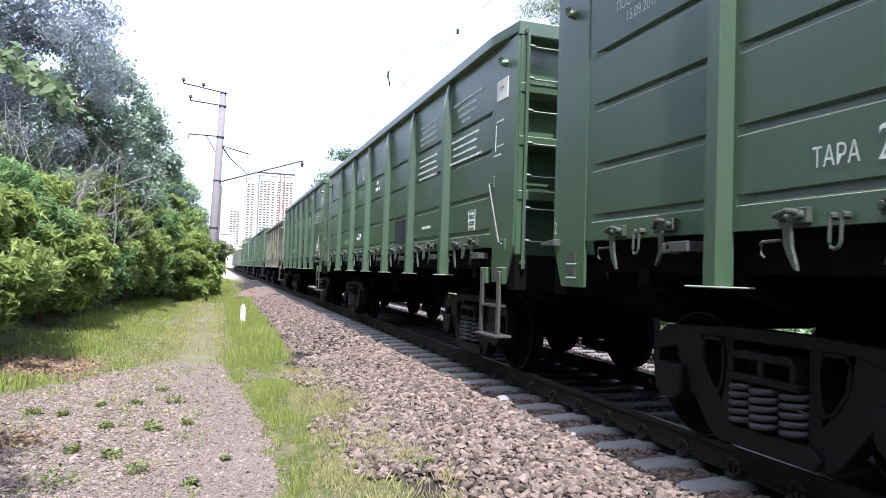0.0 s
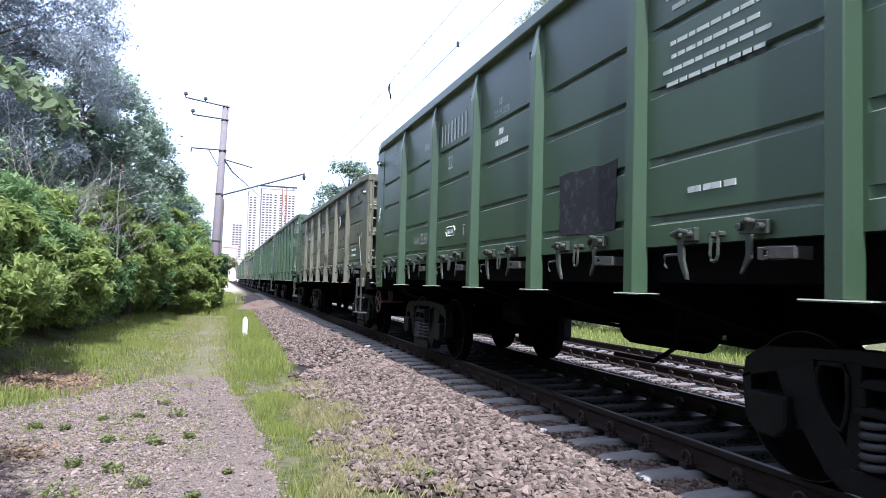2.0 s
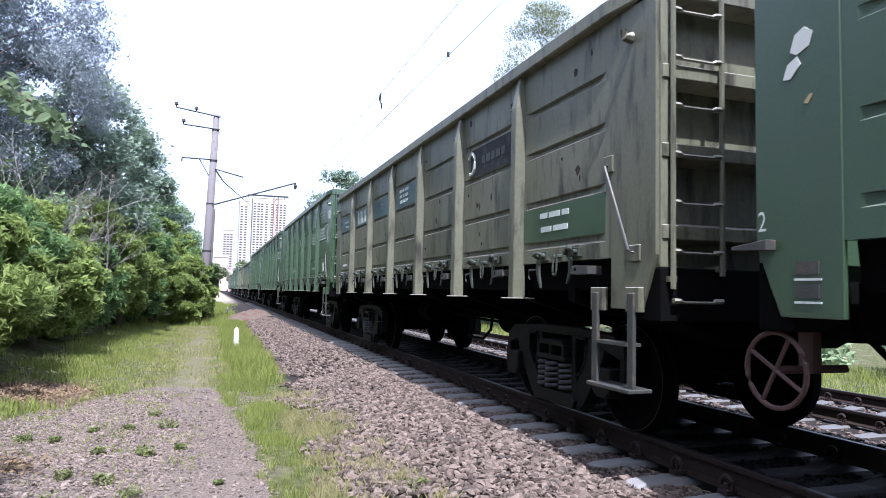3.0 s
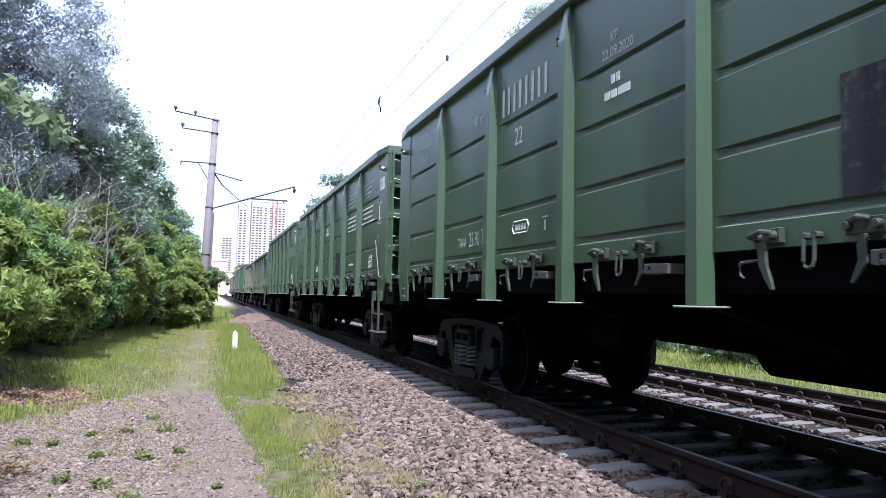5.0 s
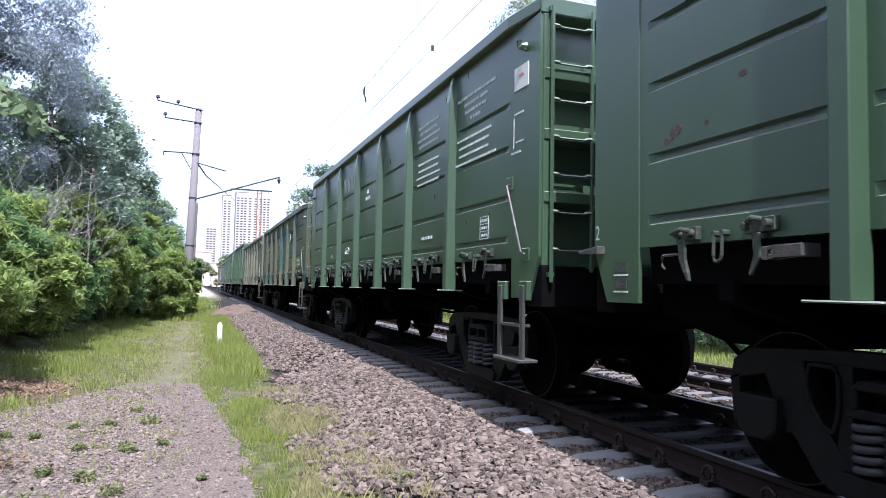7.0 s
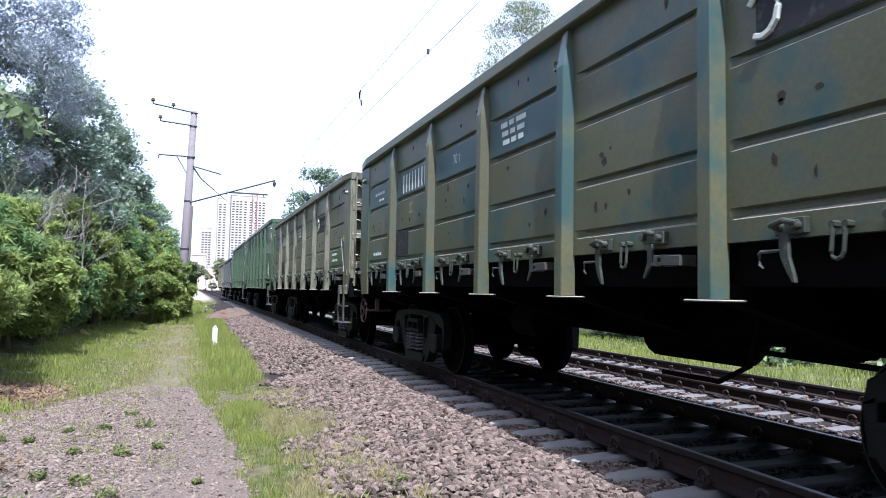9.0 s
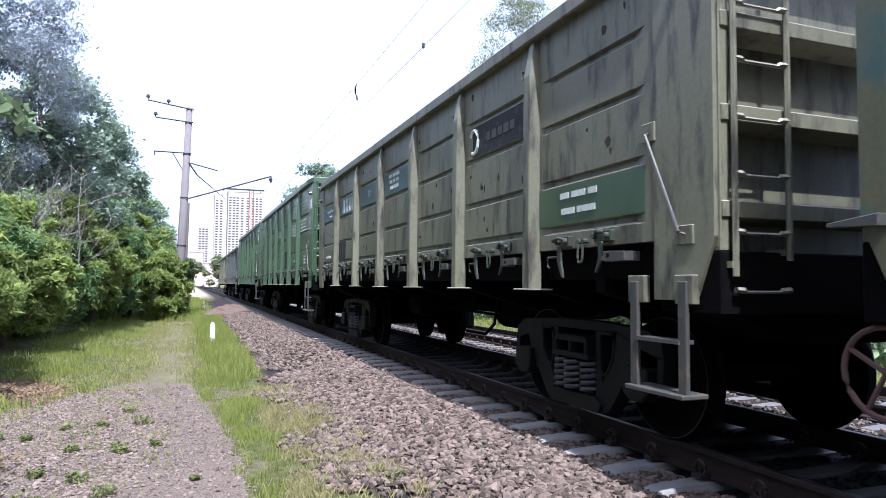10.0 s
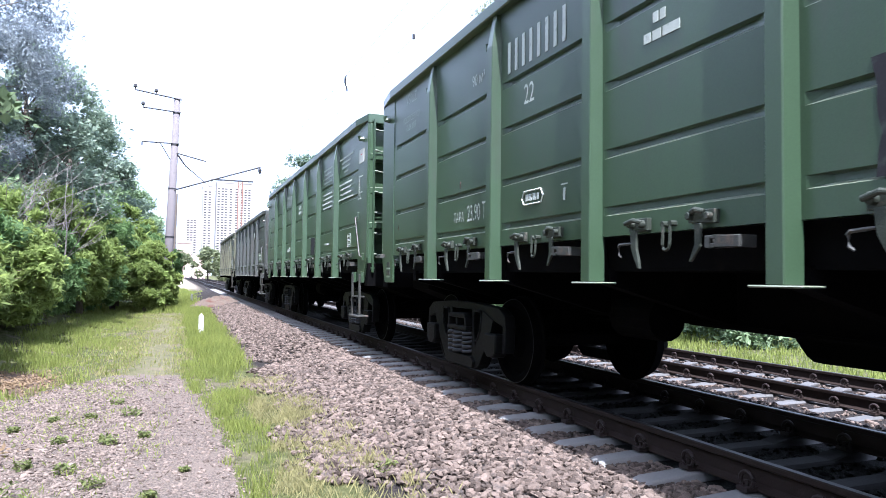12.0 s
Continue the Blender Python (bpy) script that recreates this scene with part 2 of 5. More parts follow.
def ground_mat():
    """Gravel path, trodden grass and crushed-stone bed by place on the plan, with ragged borders."""
    m = bpy.data.materials.new("ground_cover")
    m.use_nodes = True
    n, l = m.node_tree.nodes, m.node_tree.links
    b = n["Principled BSDF"]
    b.inputs["Roughness"].default_value = 0.95
    b.inputs["Specular IOR Level"].default_value = 0.1
    co = n.new("ShaderNodeTexCoord")
    sep = n.new("ShaderNodeSeparateXYZ")
    l.new(co.outputs["Object"], sep.inputs[0])

    def noise_at(scale, detail=4.0):
        t = n.new("ShaderNodeTexNoise")
        t.inputs["Scale"].default_value, t.inputs["Detail"].default_value = scale, detail
        l.new(co.outputs["Object"], t.inputs["Vector"])
        return t.outputs["Fac"]

    def op(kind, a, c, d=None):
        t = n.new("ShaderNodeMath")
        t.operation = kind
        for i, s in enumerate((a, c, d)):
            if s is None:
                continue
            if isinstance(s, (int, float)):
                t.inputs[i].default_value = s
            else:
                l.new(s, t.inputs[i])
        return t.outputs[0]

    def step(v, lo, hi):
        t = n.new("ShaderNodeMapRange")
        t.inputs["From Min"].default_value, t.inputs["From Max"].default_value = lo, hi
        l.new(v, t.inputs[0])
        return t.outputs[0]

    def two(c1, c2, f):
        t = n.new("ShaderNodeMix")
        t.data_type = "RGBA"
        for i, s in ((0, f), (6, c1), (7, c2)):
            if isinstance(s, tuple):
                t.inputs[i].default_value = (*s, 1)
            else:
                l.new(s, t.inputs[i])
        return t.outputs[2]

    wob = op("MULTIPLY_ADD", noise_at(0.9), 1.3, -0.65)
    wob2 = op("MULTIPLY_ADD", noise_at(3.5), 0.5, -0.25)
    w = op("ADD", wob, wob2)
    x = op("ADD", sep.outputs[0], w)
    y = op("ADD", sep.outputs[1], op("MULTIPLY", w, 1.5))
    fine, mid = noise_at(55, 5), noise_at(9, 5)
    grass = two((0.05, 0.062, 0.02), (0.13, 0.13, 0.06), step(mid, 0.35, 0.68))
    soil = two((0.1, 0.08, 0.062), (0.19, 0.155, 0.125), fine)
    grass = two(grass, soil, step(noise_at(1.7, 6), 0.55, 0.72))
    gravel = two((0.06, 0.051, 0.045), (0.22, 0.178, 0.152), step(fine, 0.36, 0.62))
    gravel = two(gravel, (0.17, 0.138, 0.117), step(noise_at(1.1, 4), 0.45, 0.7))
    # shade in the gaps between the stones is put into this dark bed colour
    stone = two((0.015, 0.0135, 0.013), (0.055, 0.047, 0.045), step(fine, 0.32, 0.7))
    gravel = two(gravel, (0.095, 0.085, 0.06), op("MULTIPLY", step(noise_at(8.0, 8), 0.6, 0.72), step(sep.outputs[0], -4.5, -5.0)))
    edge = op("MULTIPLY_ADD", sep.outputs[0], 2.13, 23.5)
    edge = op("MINIMUM", edge, 12.0)
    on_path = op("MULTIPLY", op("LESS_THAN", y, edge), op("LESS_THAN", op("ADD", op("MULTIPLY_ADD", w, 0.35, sep.outputs[0]), op("MULTIPLY", step(sep.outputs[1], 7.5, 12.5), 0.42)), -3.92))
    track = op("MULTIPLY", op("MULTIPLY", step(x, -5.3, -5.0), step(x, -4.1, -4.4)), 0.45)
    far_grass = two(grass, (0.2, 0.175, 0.12), track)
    bare = op("ADD", op("POWER", op("DIVIDE", op("ADD", x, 6.75), 0.75), 2.0), op("POWER", op("DIVIDE", op("ADD", y, -11.4), 1.3), 2.0))
    far_grass = two(far_grass, two((0.085, 0.058, 0.042), (0.17, 0.125, 0.095), fine), step(bare, 1.2, 0.8))
    c = two(far_grass, gravel, on_path)
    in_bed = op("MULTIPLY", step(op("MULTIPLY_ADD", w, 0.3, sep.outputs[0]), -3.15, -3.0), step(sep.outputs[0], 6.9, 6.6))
    # strip between the rails painted dark, as shade below the train
    train_shade = op("MULTIPLY", step(sep.outputs[0], -1.2, -0.95), step(sep.outputs[0], 1.25, 1.0))
    c = two(c, two(stone, (0.012, 0.0115, 0.011), train_shade), in_bed)
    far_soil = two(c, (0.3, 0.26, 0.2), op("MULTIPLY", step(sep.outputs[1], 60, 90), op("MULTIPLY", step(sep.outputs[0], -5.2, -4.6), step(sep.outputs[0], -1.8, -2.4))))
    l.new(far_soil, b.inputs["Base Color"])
    bp = n.new("ShaderNodeBump")
    bp.inputs["Strength"].default_value, bp.inputs["Distance"].default_value = 0.8, 0.04
    l.new(op("ADD", fine, mid), bp.inputs["Height"])
    l.new(bp.outputs[0], b.inputs["Normal"])
    return m


GROUND = ground_mat()


# ---- mesh tools ----
class Shape:
    """Gathers solids into one mesh."""

    def __init__(self):
        self.v, self.f = [], []

    def add(self, v, f):
        o = len(self.v)
        self.v += [tuple(p) for p in v]
        self.f += [tuple(i + o for i in q) for q in f]
        return self

    def box(self, x0, x1, y0, y1, z0, z1):
        v = [(x, y, z) for x in (x0, x1) for y in (y0, y1) for z in (z0, z1)]
        return self.add(v, [(0, 1, 3, 2), (4, 6, 7, 5), (0, 4, 5, 1), (2, 3, 7, 6), (0, 2, 6, 4), (1, 5, 7, 3)])

    def prism(self, outline, axis, a, b):
        """An outline of (u, v) pairs in the plane across the axis, drawn out from a to b."""
        n = len(outline)

        def at(u, v, w):
            return {"x": (w, u, v), "y": (u, w, v), "z": (u, v, w)}[axis]
        v = [at(*p, a) for p in outline] + [at(*p, b) for p in outline]
        f = [tuple(range(n))[::-1], tuple(range(n, 2 * n))] + [(i, (i + 1) % n, n + (i + 1) % n, n + i) for i in range(n)]
        return self.add(v, f)

    def tube(self, points, r, n=8, closed=False):
        """A round bar along points; r may be one radius or one for each point."""
        pts = [Vector(p) for p in points]
        rs = r if isinstance(r, (list, tuple)) else [r] * len(pts)
        rings = []
        k = len(pts)
        for i, p in enumerate(pts):
            a = pts[i - 1] if (i or closed) else p
            c = pts[(i + 1) % k] if (i < k - 1 or closed) else p
            d = (c - a).normalized()
            side = d.cross((0, 0, 1)) if abs(d.z) < 0.95 else d.cross((0, 1, 0))
            side.normalize()
            up = side.cross(d)
            rings += [p + (side * math.cos(2 * math.pi * j / n) + up * math.sin(2 * math.pi * j / n)) * rs[i] for j in range(n)]
        f = []
        for i in range(k if closed else k - 1):
            o, q = i * n, ((i + 1) % k) * n
            f += [(o + j, o + (j + 1) % n, q + (j + 1) % n, q + j) for j in range(n)]
        if not closed:
            f += [tuple(range(n))[::-1], tuple(range((k - 1) * n, k * n))]
        return self.add(rings, f)

    def disc(self, centre, r_profile, n=24, ring=False):
        """Turned shape about the x axis: (x offset, radius) pairs."""
        cx, cy, cz = centre
        v, f = [], []
        for dx, r in r_profile:
            v += [(cx + dx, cy + r * math.cos(2 * math.pi * j / n), cz + r * math.sin(2 * math.pi * j / n)) for j in range(n)]
        for i in range(len(r_profile) - 1):
            f += [(i * n + j, i * n + (j + 1) % n, (i + 1) * n + (j + 1) % n, (i + 1) * n + j) for j in range(n)]
        k = len(r_profile) - 1
        if ring:
            f += [(k * n + j, k * n + (j + 1) % n, (j + 1) % n, j) for j in range(n)]
        else:
            f += [tuple(range(n)), tuple(range(k * n, (k + 1) * n))[::-1]]
        return self.add(v, f)

    def mesh(self, name, material, bevel=0.0, smooth=False):
        me = bpy.data.meshes.new(name)
        me.from_pydata(self.v, [], self.f)
        bm = bmesh.new()
        bm.from_mesh(me)
        bmesh.ops.remove_doubles(bm, verts=bm.verts, dist=1e-5)
        bmesh.ops.recalc_face_normals(bm, faces=bm.faces)
        if bevel:
            bmesh.ops.bevel(bm, geom=[e for e in bm.edges if len(e.link_faces) == 2 and e.calc_face_angle(0) > 0.5], offset=bevel,
                            segments=1, affect="EDGES", clamp_overlap=True)
        for q in bm.faces:
            q.smooth = smooth
        bm.to_mesh(me)
        bm.free()
        me.materials.append(material)
        return me


def part(name, shape, material, parent, label="", at=None, bevel=0.0, smooth=False):
    me = shape if isinstance(shape, bpy.types.Mesh) else shape.mesh(name, material, bevel, smooth)
    ob = new(name, me)
    ob.parent = parent
    if at is not None:
        ob.matrix_basis = at
    if label:
        tagged(ob, label)
    return ob


def cloud(name, verts, faces, material, smooth=False):
    """A mesh from arrays of vertices and equal-sided faces."""
    me = bpy.data.meshes.new(name)
    v, f = np.asarray(verts, np.float32), np.asarray(faces, np.int32)
    me.vertices.add(len(v))
    me.vertices.foreach_set("co", v.ravel())
    me.loops.add(f.size)
    me.loops.foreach_set("vertex_index", f.ravel())
    me.polygons.add(len(f))
    me.polygons.foreach_set("loop_start", np.arange(0, f.size, f.shape[1], dtype=np.int32))
    me.polygons.foreach_set("loop_total", np.full(len(f), f.shape[1], np.int32))
    me.polygons.foreach_set("use_smooth", np.full(len(f), smooth))
    me.materials.append(material)
    me.update(calc_edges=True)
    return me


rng = np.random.default_rng(7)


def smooth_step(t, a, b):
    s = np.clip((t - a) / (b - a), 0, 1)
    return s * s * (3 - 2 * s)


TRACK2 = 4.46
DROP2 = -0.247


def height(x, y):
    """The lie of the land: path, bed shoulder, two beds, and the grass beyond."""
    x, y = np.asarray(x, float), np.asarray(y, float)
    z = np.full(np.broadcast(x, y).shape, -0.45)
    z = z + 0.55 * smooth_step(-x, 6.3, 10.0)
    z = np.where(x > -3.2, -0.45 + 0.22 * np.clip((x + 3.15) / 1.15, 0, 1), z)
    z = np.where((x > -1.5) & (x < 1.5), -0.255, z)
    z = np.where(x > 1.95, -0.23 - 0.24 * np.clip((x - 1.95) / 0.8, 0, 1), z)
    z = np.where(x > 6.3, -0.47 - 0.25 * smooth_step(x, 6.3, 7.2), z)
    z = z + 0.018 * np.sin(x * 5.1 + 1.7 * np.sin(y * 1.3)) * np.sin(y * 2.3 + x) * (np.abs(x - 1.5) > 4.6)
    return z


# ---- ground ----
def build_ground():
    xs = np.concatenate([[-900, -300, -120, -60, -35, -22], np.arange(-16, -7, 0.5), np.arange(-7, 8, 0.1), np.arange(8, 16, 1.0), [22, 35, 60, 120, 300, 900]])
    ys = np.concatenate([[-300, -100, -40, -15], np.arange(-6, 1, 0.5), np.arange(1, 26, 0.12), np.arange(26, 70, 0.8), np.arange(70, 160, 6), [200, 300, 500, 900, 1800]])
    gx, gy = np.meshgrid(xs, ys)
    gz = height(gx, gy)
    v = np.stack([gx, gy, gz], -1).reshape(-1, 3)
    n = len(xs)
    i = (np.arange(len(ys) - 1)[:, None] * n + np.arange(n - 1)[None]).ravel()
    ob = new("ground", cloud("ground", v, np.stack([i, i + 1, i + n + 1, i + n], 1), GROUND, True))
    tagged(ob, "gravel path, trodden grass and crushed-stone railway bed", "ground", kind="structure")


build_ground()


# ---- railway ----
def rail_outline(x, top):
    h = [(-0.075, -0.18), (0.075, -0.18), (0.075, -0.168), (0.012, -0.145), (0.009, -0.05), (0.036, -0.038), (0.036, -0.006), (0.028, 0.0),
         (-0.028, 0.0), (-0.036, -0.006), (-0.036, -0.038), (-0.009, -0.05), (-0.012, -0.145), (-0.075, -0.168)]
    return [(x + u, top + w) for u, w in h]


def sleeper_mesh(material):
    s = Shape()
    half = [(-1.35, -0.37), (1.35, -0.37), (1.35, -0.235), (1.28, -0.215), (0.62, -0.185), (0.45, -0.225), (-0.45, -0.225), (-0.62, -0.185),
            (-1.28, -0.215), (-1.35, -0.235)]
    n = len(half)
    v = [(x, -0.15, z) for x, z in half] + [(x, 0.15, z) for x, z in half]
    # the top is narrower than the foot
    v = [(x, y * (0.6 if z > -0.3 else 1.0), z) for x, y, z in v]
    s.add(v, [tuple(range(n))[::-1], tuple(range(n, 2 * n))] + [(i, (i + 1) % n, n + (i + 1) % n, n + i) for i in range(n)])
    return s.mesh("sleeper", material, 0.012)


def clip_mesh():
    """Spring clip: a coiled round bar with its bolt on a small shoulder."""
    s = Shape()
    ring = [(0.0, 0.056 * math.cos(a), 0.05 + 0.055 * math.sin(a)) for a in np.linspace(-0.6, 4.6, 12)]
    s.tube(ring, 0.0145, 6)
    s.tube([(0.04, 0.03, 0.012), (0.0, 0.045, 0.015), (-0.03, 0.02, 0.02)], 0.010, 5)
    s.box(-0.045, 0.05, -0.045, 0.045, -0.02, 0.012)
    s.tube([(0.0, 0, 0.0), (0.0, 0, 0.05)], 0.014, 6)
    return s.mesh("spring_clip", CLIP_MAT)


def build_track(x0, z0, y0, count, sleeper_paint, name, label):
    track = tagged(new(name, None), label, "railway track", kind="structure")
    track.matrix_basis = pose(x0, 0, z0)
    for x in (-0.797, 0.797):
        part("rail", Shape().prism(rail_outline(x, 0), "y", -40, 420), RAIL, track, "rusty steel rail with a worn head")
        part("running_band", Shape().box(x - 0.024, x + 0.024, -40, 420, -0.001, 0.0012), TREAD, track)
    sl, cl = sleeper_mesh(sleeper_paint), clip_mesh()
    for i in range(count):
        y = y0 + 0.5427 * i
        o = part("sleeper", sl, None, track)
        o.location = (0, y, 0)
        if i < 48:
            for x in (-0.907, -0.687, 0.687, 0.907):
                if abs(x) < 0.8 and i > 24:
                    continue
                c = part("spring_clip", cl, None, track)
                c.location, c.rotation_euler = (x, y, -0.165), (0, 0, 0 if x in (-0.907, 0.687) else math.pi)
    return track


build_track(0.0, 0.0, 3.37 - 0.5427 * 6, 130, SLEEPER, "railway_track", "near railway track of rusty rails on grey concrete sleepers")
build_track(TRACK2, DROP2, 5.74 - 0.5427 * 8, 110, CONCRETE, "railway_track", "empty second railway track on concrete sleepers")


def stones(name, pts, size, material, label, category, flat=0.7):
    """Loose angular stones, joined: every one a jittered icosahedron."""
    t = (1 + 5 ** 0.5) / 2
    base = np.array([(-1, t, 0), (1, t, 0), (-1, -t, 0), (1, -t, 0), (0, -1, t), (0, 1, t), (0, -1, -t), (0, 1, -t), (t, 0, -1), (t, 0, 1), (-t, 0, -1), (-t, 0, 1)])
    base = base / np.linalg.norm(base[0])
    tri = np.array([(0, 11, 5), (0, 5, 1), (0, 1, 7), (0, 7, 10), (0, 10, 11), (1, 5, 9), (5, 11, 4), (11, 10, 2), (10, 7, 6), (7, 1, 8), (3, 9, 4), (3, 4, 2),
                    (3, 2, 6), (3, 6, 8), (3, 8, 9), (4, 9, 5), (2, 4, 11), (6, 2, 10), (8, 6, 7), (9, 8, 1)])
    n = len(pts)
    q = rng.normal(size=(n, 4))
    q /= np.linalg.norm(q, axis=1)[:, None]
    w, x, y, z = q.T
    rot = np.stack([1 - 2 * (y * y + z * z), 2 * (x * y - z * w), 2 * (x * z + y * w), 2 * (x * y + z * w), 1 - 2 * (x * x + z * z), 2 * (y * z - x * w),
                    2 * (x * z - y * w), 2 * (y * z + x * w), 1 - 2 * (x * x + y * y)], 1).reshape(n, 3, 3)
    shape = base[None] * rng.uniform(0.62, 1.2, (n, 12, 1)) * rng.uniform((0.8, 0.55, 0.45), (1.3, 1.0, 0.8), (n, 1, 3))
    v = np.einsum("nij,nkj->nki", rot, shape) * size[:, None, None]
    v[:, :, 2] *= flat
    v += np.asarray(pts)[:, None, :]
    f = (tri[None] + 12 * np.arange(n)[:, None, None]).reshape(-1, 3)
    ob = new(name, cloud(name, v.reshape(-1, 3), f, material))
    return tagged(ob, label, category, kind="stuff")


def build_ballast():
    def scatter(n, x0, x1, y0, y1, lo, hi, lift=0.3, power=1.0):
        x = rng.uniform(x0, x1, n)
        y = y0 + (y1 - y0) * rng.uniform(0, 1, n) ** power
        s = rng.uniform(lo, hi, n)
        ragged = x > -3.12 + 0.25 * np.sin(y * 1.7) + 0.2 * np.sin(y * 4.1 + 1) + rng.normal(0, 0.12, n)
        x, y, s = x[ragged], y[ragged], s[ragged]
        clear = (np.abs(x) > 1.33) | ((np.abs(x) > 1.0) & (rng.uniform(0, 1, len(x)) < 0.4)) | (np.abs((y - (3.37 - 0.5427 * 6) + 0.27) % 0.5427 - 0.27) > 0.13)
        clear &= (np.abs(np.abs(x) - 0.797) > 0.1)
        x, y, s = x[clear], y[clear], s[clear]
        return np.stack([x, y, height(x, y) + s * np.where(x > -1.45, 0.2, lift + rng.uniform(0, 0.55, len(x)))], 1), s
    a, sa = scatter(30000, -3.5, -0.9, 2.0, 12.0, 0.02, 0.05)
    b, sb = scatter(20000, -3.5, -0.9, 12.0, 34.0, 0.026, 0.052)
    d, sd = scatter(9000, -3.5, -0.9, -8.0, 2.0, 0.03, 0.06)
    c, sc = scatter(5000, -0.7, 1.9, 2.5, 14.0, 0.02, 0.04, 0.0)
    stones("ballast_stones", c, sc, SHADED_STONE, "stones between the rails, coloured dark for the shade under the train", "ballast")
    stones("ballast_stones", np.concatenate([a, b, d]), np.concatenate([sa, sb, sd]), STONE, "crushed pinkish-grey granite stones beside the near track", "ballast")
    x = rng.uniform(1.6, 6.6, 12000)
    y = rng.uniform(3.0, 30.0, 12000)
    keep = (np.abs(np.abs(x - TRACK2) - 0.797) > 0.11) & ((np.abs(x - TRACK2) > 1.33) | (np.abs((y - 5.74 + 0.27) % 0.5427 - 0.27) > 0.13))
    x, y = x[keep], y[keep]
    s = rng.uniform(0.024, 0.045, len(x))
    stones("ballast_stones", np.stack([x, y, height(x, y) + 0.3 * s], 1), s, STONE, "crushed stones round the empty second track", "ballast")
    n = 30000
    x, y = rng.uniform(-7.0, -3.85, n), 3.2 + 8.3 * rng.uniform(0, 1, n)
    keep = (y < np.minimum(12.0, 23.5 + 2.13 * x) + rng.normal(0, 0.25, n)) & ((x < -4.75 + 0.2 * np.sin(y)) | (rng.uniform(0, 1, n) < 0.28))
    x, y = x[keep], y[keep]
    s = rng.uniform(0.008, 0.024, len(x)) * rng.uniform(0.6, 1.4, len(x))
    stones("gravel_stones", np.stack([x, y, height(x, y) + 0.2 * s], 1), s, PEBBLE, "small grey-pink gravel on the path", "gravel")


build_ballast()


# ---- wagons ----
HALF = 6.5             # half the body's length
STAKES = (-4.29, -2.54, -0.85, 0.85, 2.54, 4.29)
BAYS = [(-5.95, -4.29)] + [(STAKES[i], STAKES[i + 1]) for i in range(5)] + [(4.29, 5.95)]
ON_SIDE = Matrix(((0, 0, -1, 0), (-1, 0, 0, 0), (0, 1, 0, 0), (0, 0, 0, 1)))   # lettering that faces -x


def panel_shape(y0, y1, top, grooves, face):
    """Pressed side sheet of one bay with sunk horizontal grooves that stop short of the stakes."""
    s = Shape()
    a, b = y0 + 0.10, y1 - 0.10
    x = face
    levels = [1.49]
    for g in sorted(grooves):
        levels += [g - 0.04, g + 0.03]
    levels.append(top)
    ys = [y0, a, a + 0.14, b - 0.14, b, y1]
    rows = []
    for i, z in enumerate(levels):
        rows.append([(x, y, z) for y in ys])
    v, f = [], []
    for r in rows:
        v += r
    n = len(ys)
    for i in range(len(levels) - 1):
        groove = i % 2 == 1
        for j in range(n - 1):
            if groove and 1 <= j <= 3:
                continue
            f.append((i * n + j, i * n + j + 1, (i + 1) * n + j + 1, (i + 1) * n + j))
    s.add(v, f)
    for g in grooves:
        lo, hi = g - 0.04, g + 0.03
        d = 0.034
        q = [(x, a, lo), (x, b, lo), (x, b, hi), (x, a, hi), (x + d, a + 0.14, hi - 0.01), (x + d, b - 0.14, hi - 0.01), (x + d * 0.85, b - 0.14, lo + 0.019),
             (x + d * 0.85, a + 0.14, lo + 0.019)]
        s.add(q, [(0, 1, 6, 7), (7, 6, 5, 4), (4, 5, 2, 3), (0, 7, 4, 3), (1, 2, 5, 6)])
    back = [(x + 0.06, y0, 1.49), (x + 0.06, y1, 1.49), (x + 0.06, y1, top), (x + 0.06, y0, top)]
    s.add(back, [(0, 3, 2, 1)])
    for edge, ends in (([(x, y, 1.49) for y in ys], (back[1], back[0])), ([(x, y, top) for y in ys], (back[2], back[3])),
                       ([(x, y0, z) for z in levels], (back[3], back[0])), ([(x, y1, z) for z in levels], (back[2], back[1]))):
        s.add([*edge, *ends], [tuple(range(len(edge) + 2))])
    return s


def stake_shape(y, top, face):
    """Hat-section post, deep at the foot and dying into the top rail."""
    s = Shape()
    w0, w1 = 0.058, 0.034
    foot, head = -1.597, face - 0.03
    v = []
    for z, x, w in ((1.158, foot, w0), (1.9, foot + 0.002, w0), (top - 0.45, foot + 0.008, w0), (top - 0.06, head, w1)):
        v += [(face + 0.02, y - w - 0.018, z), (x, y - w, z), (x, y + w, z), (face + 0.02, y + w + 0.018, z)]
    f = [(0, 1, 2, 3), (12, 15, 14, 13)]
    for i in range(3):
        o = i * 4
        f += [(o + j, o + (j + 1) % 4, o + 4 + (j + 1) % 4, o + 4 + j) for j in range(4)]
    s.add(v, f)
    reach = 0.155 if abs(y) > 4 else 0.11          # the end stakes stand on wider plates
    s.box(foot - 0.012, face + 0.06, y - w0 - reach, y + w0 + reach, 1.146, 1.16)
    return s


def corner_shape(sign, top):
    """Corner plate, cut back below towards the wagon's end."""
    y1, y0 = sign * HALF, sign * 5.94
    out = [(y0, 1.10), (y0, top - 0.05), (y1, top - 0.05), (y1, 1.49), (y1 - sign * 0.17, 1.10)]
    s = Shape().prism(out, "x", -1.50, -1.47)
    s.box(-1.47, -1.38, min(y1, y1 - sign * 0.03), max(y1, y1 - sign * 0.03), 1.42, top - 0.05)
    return s


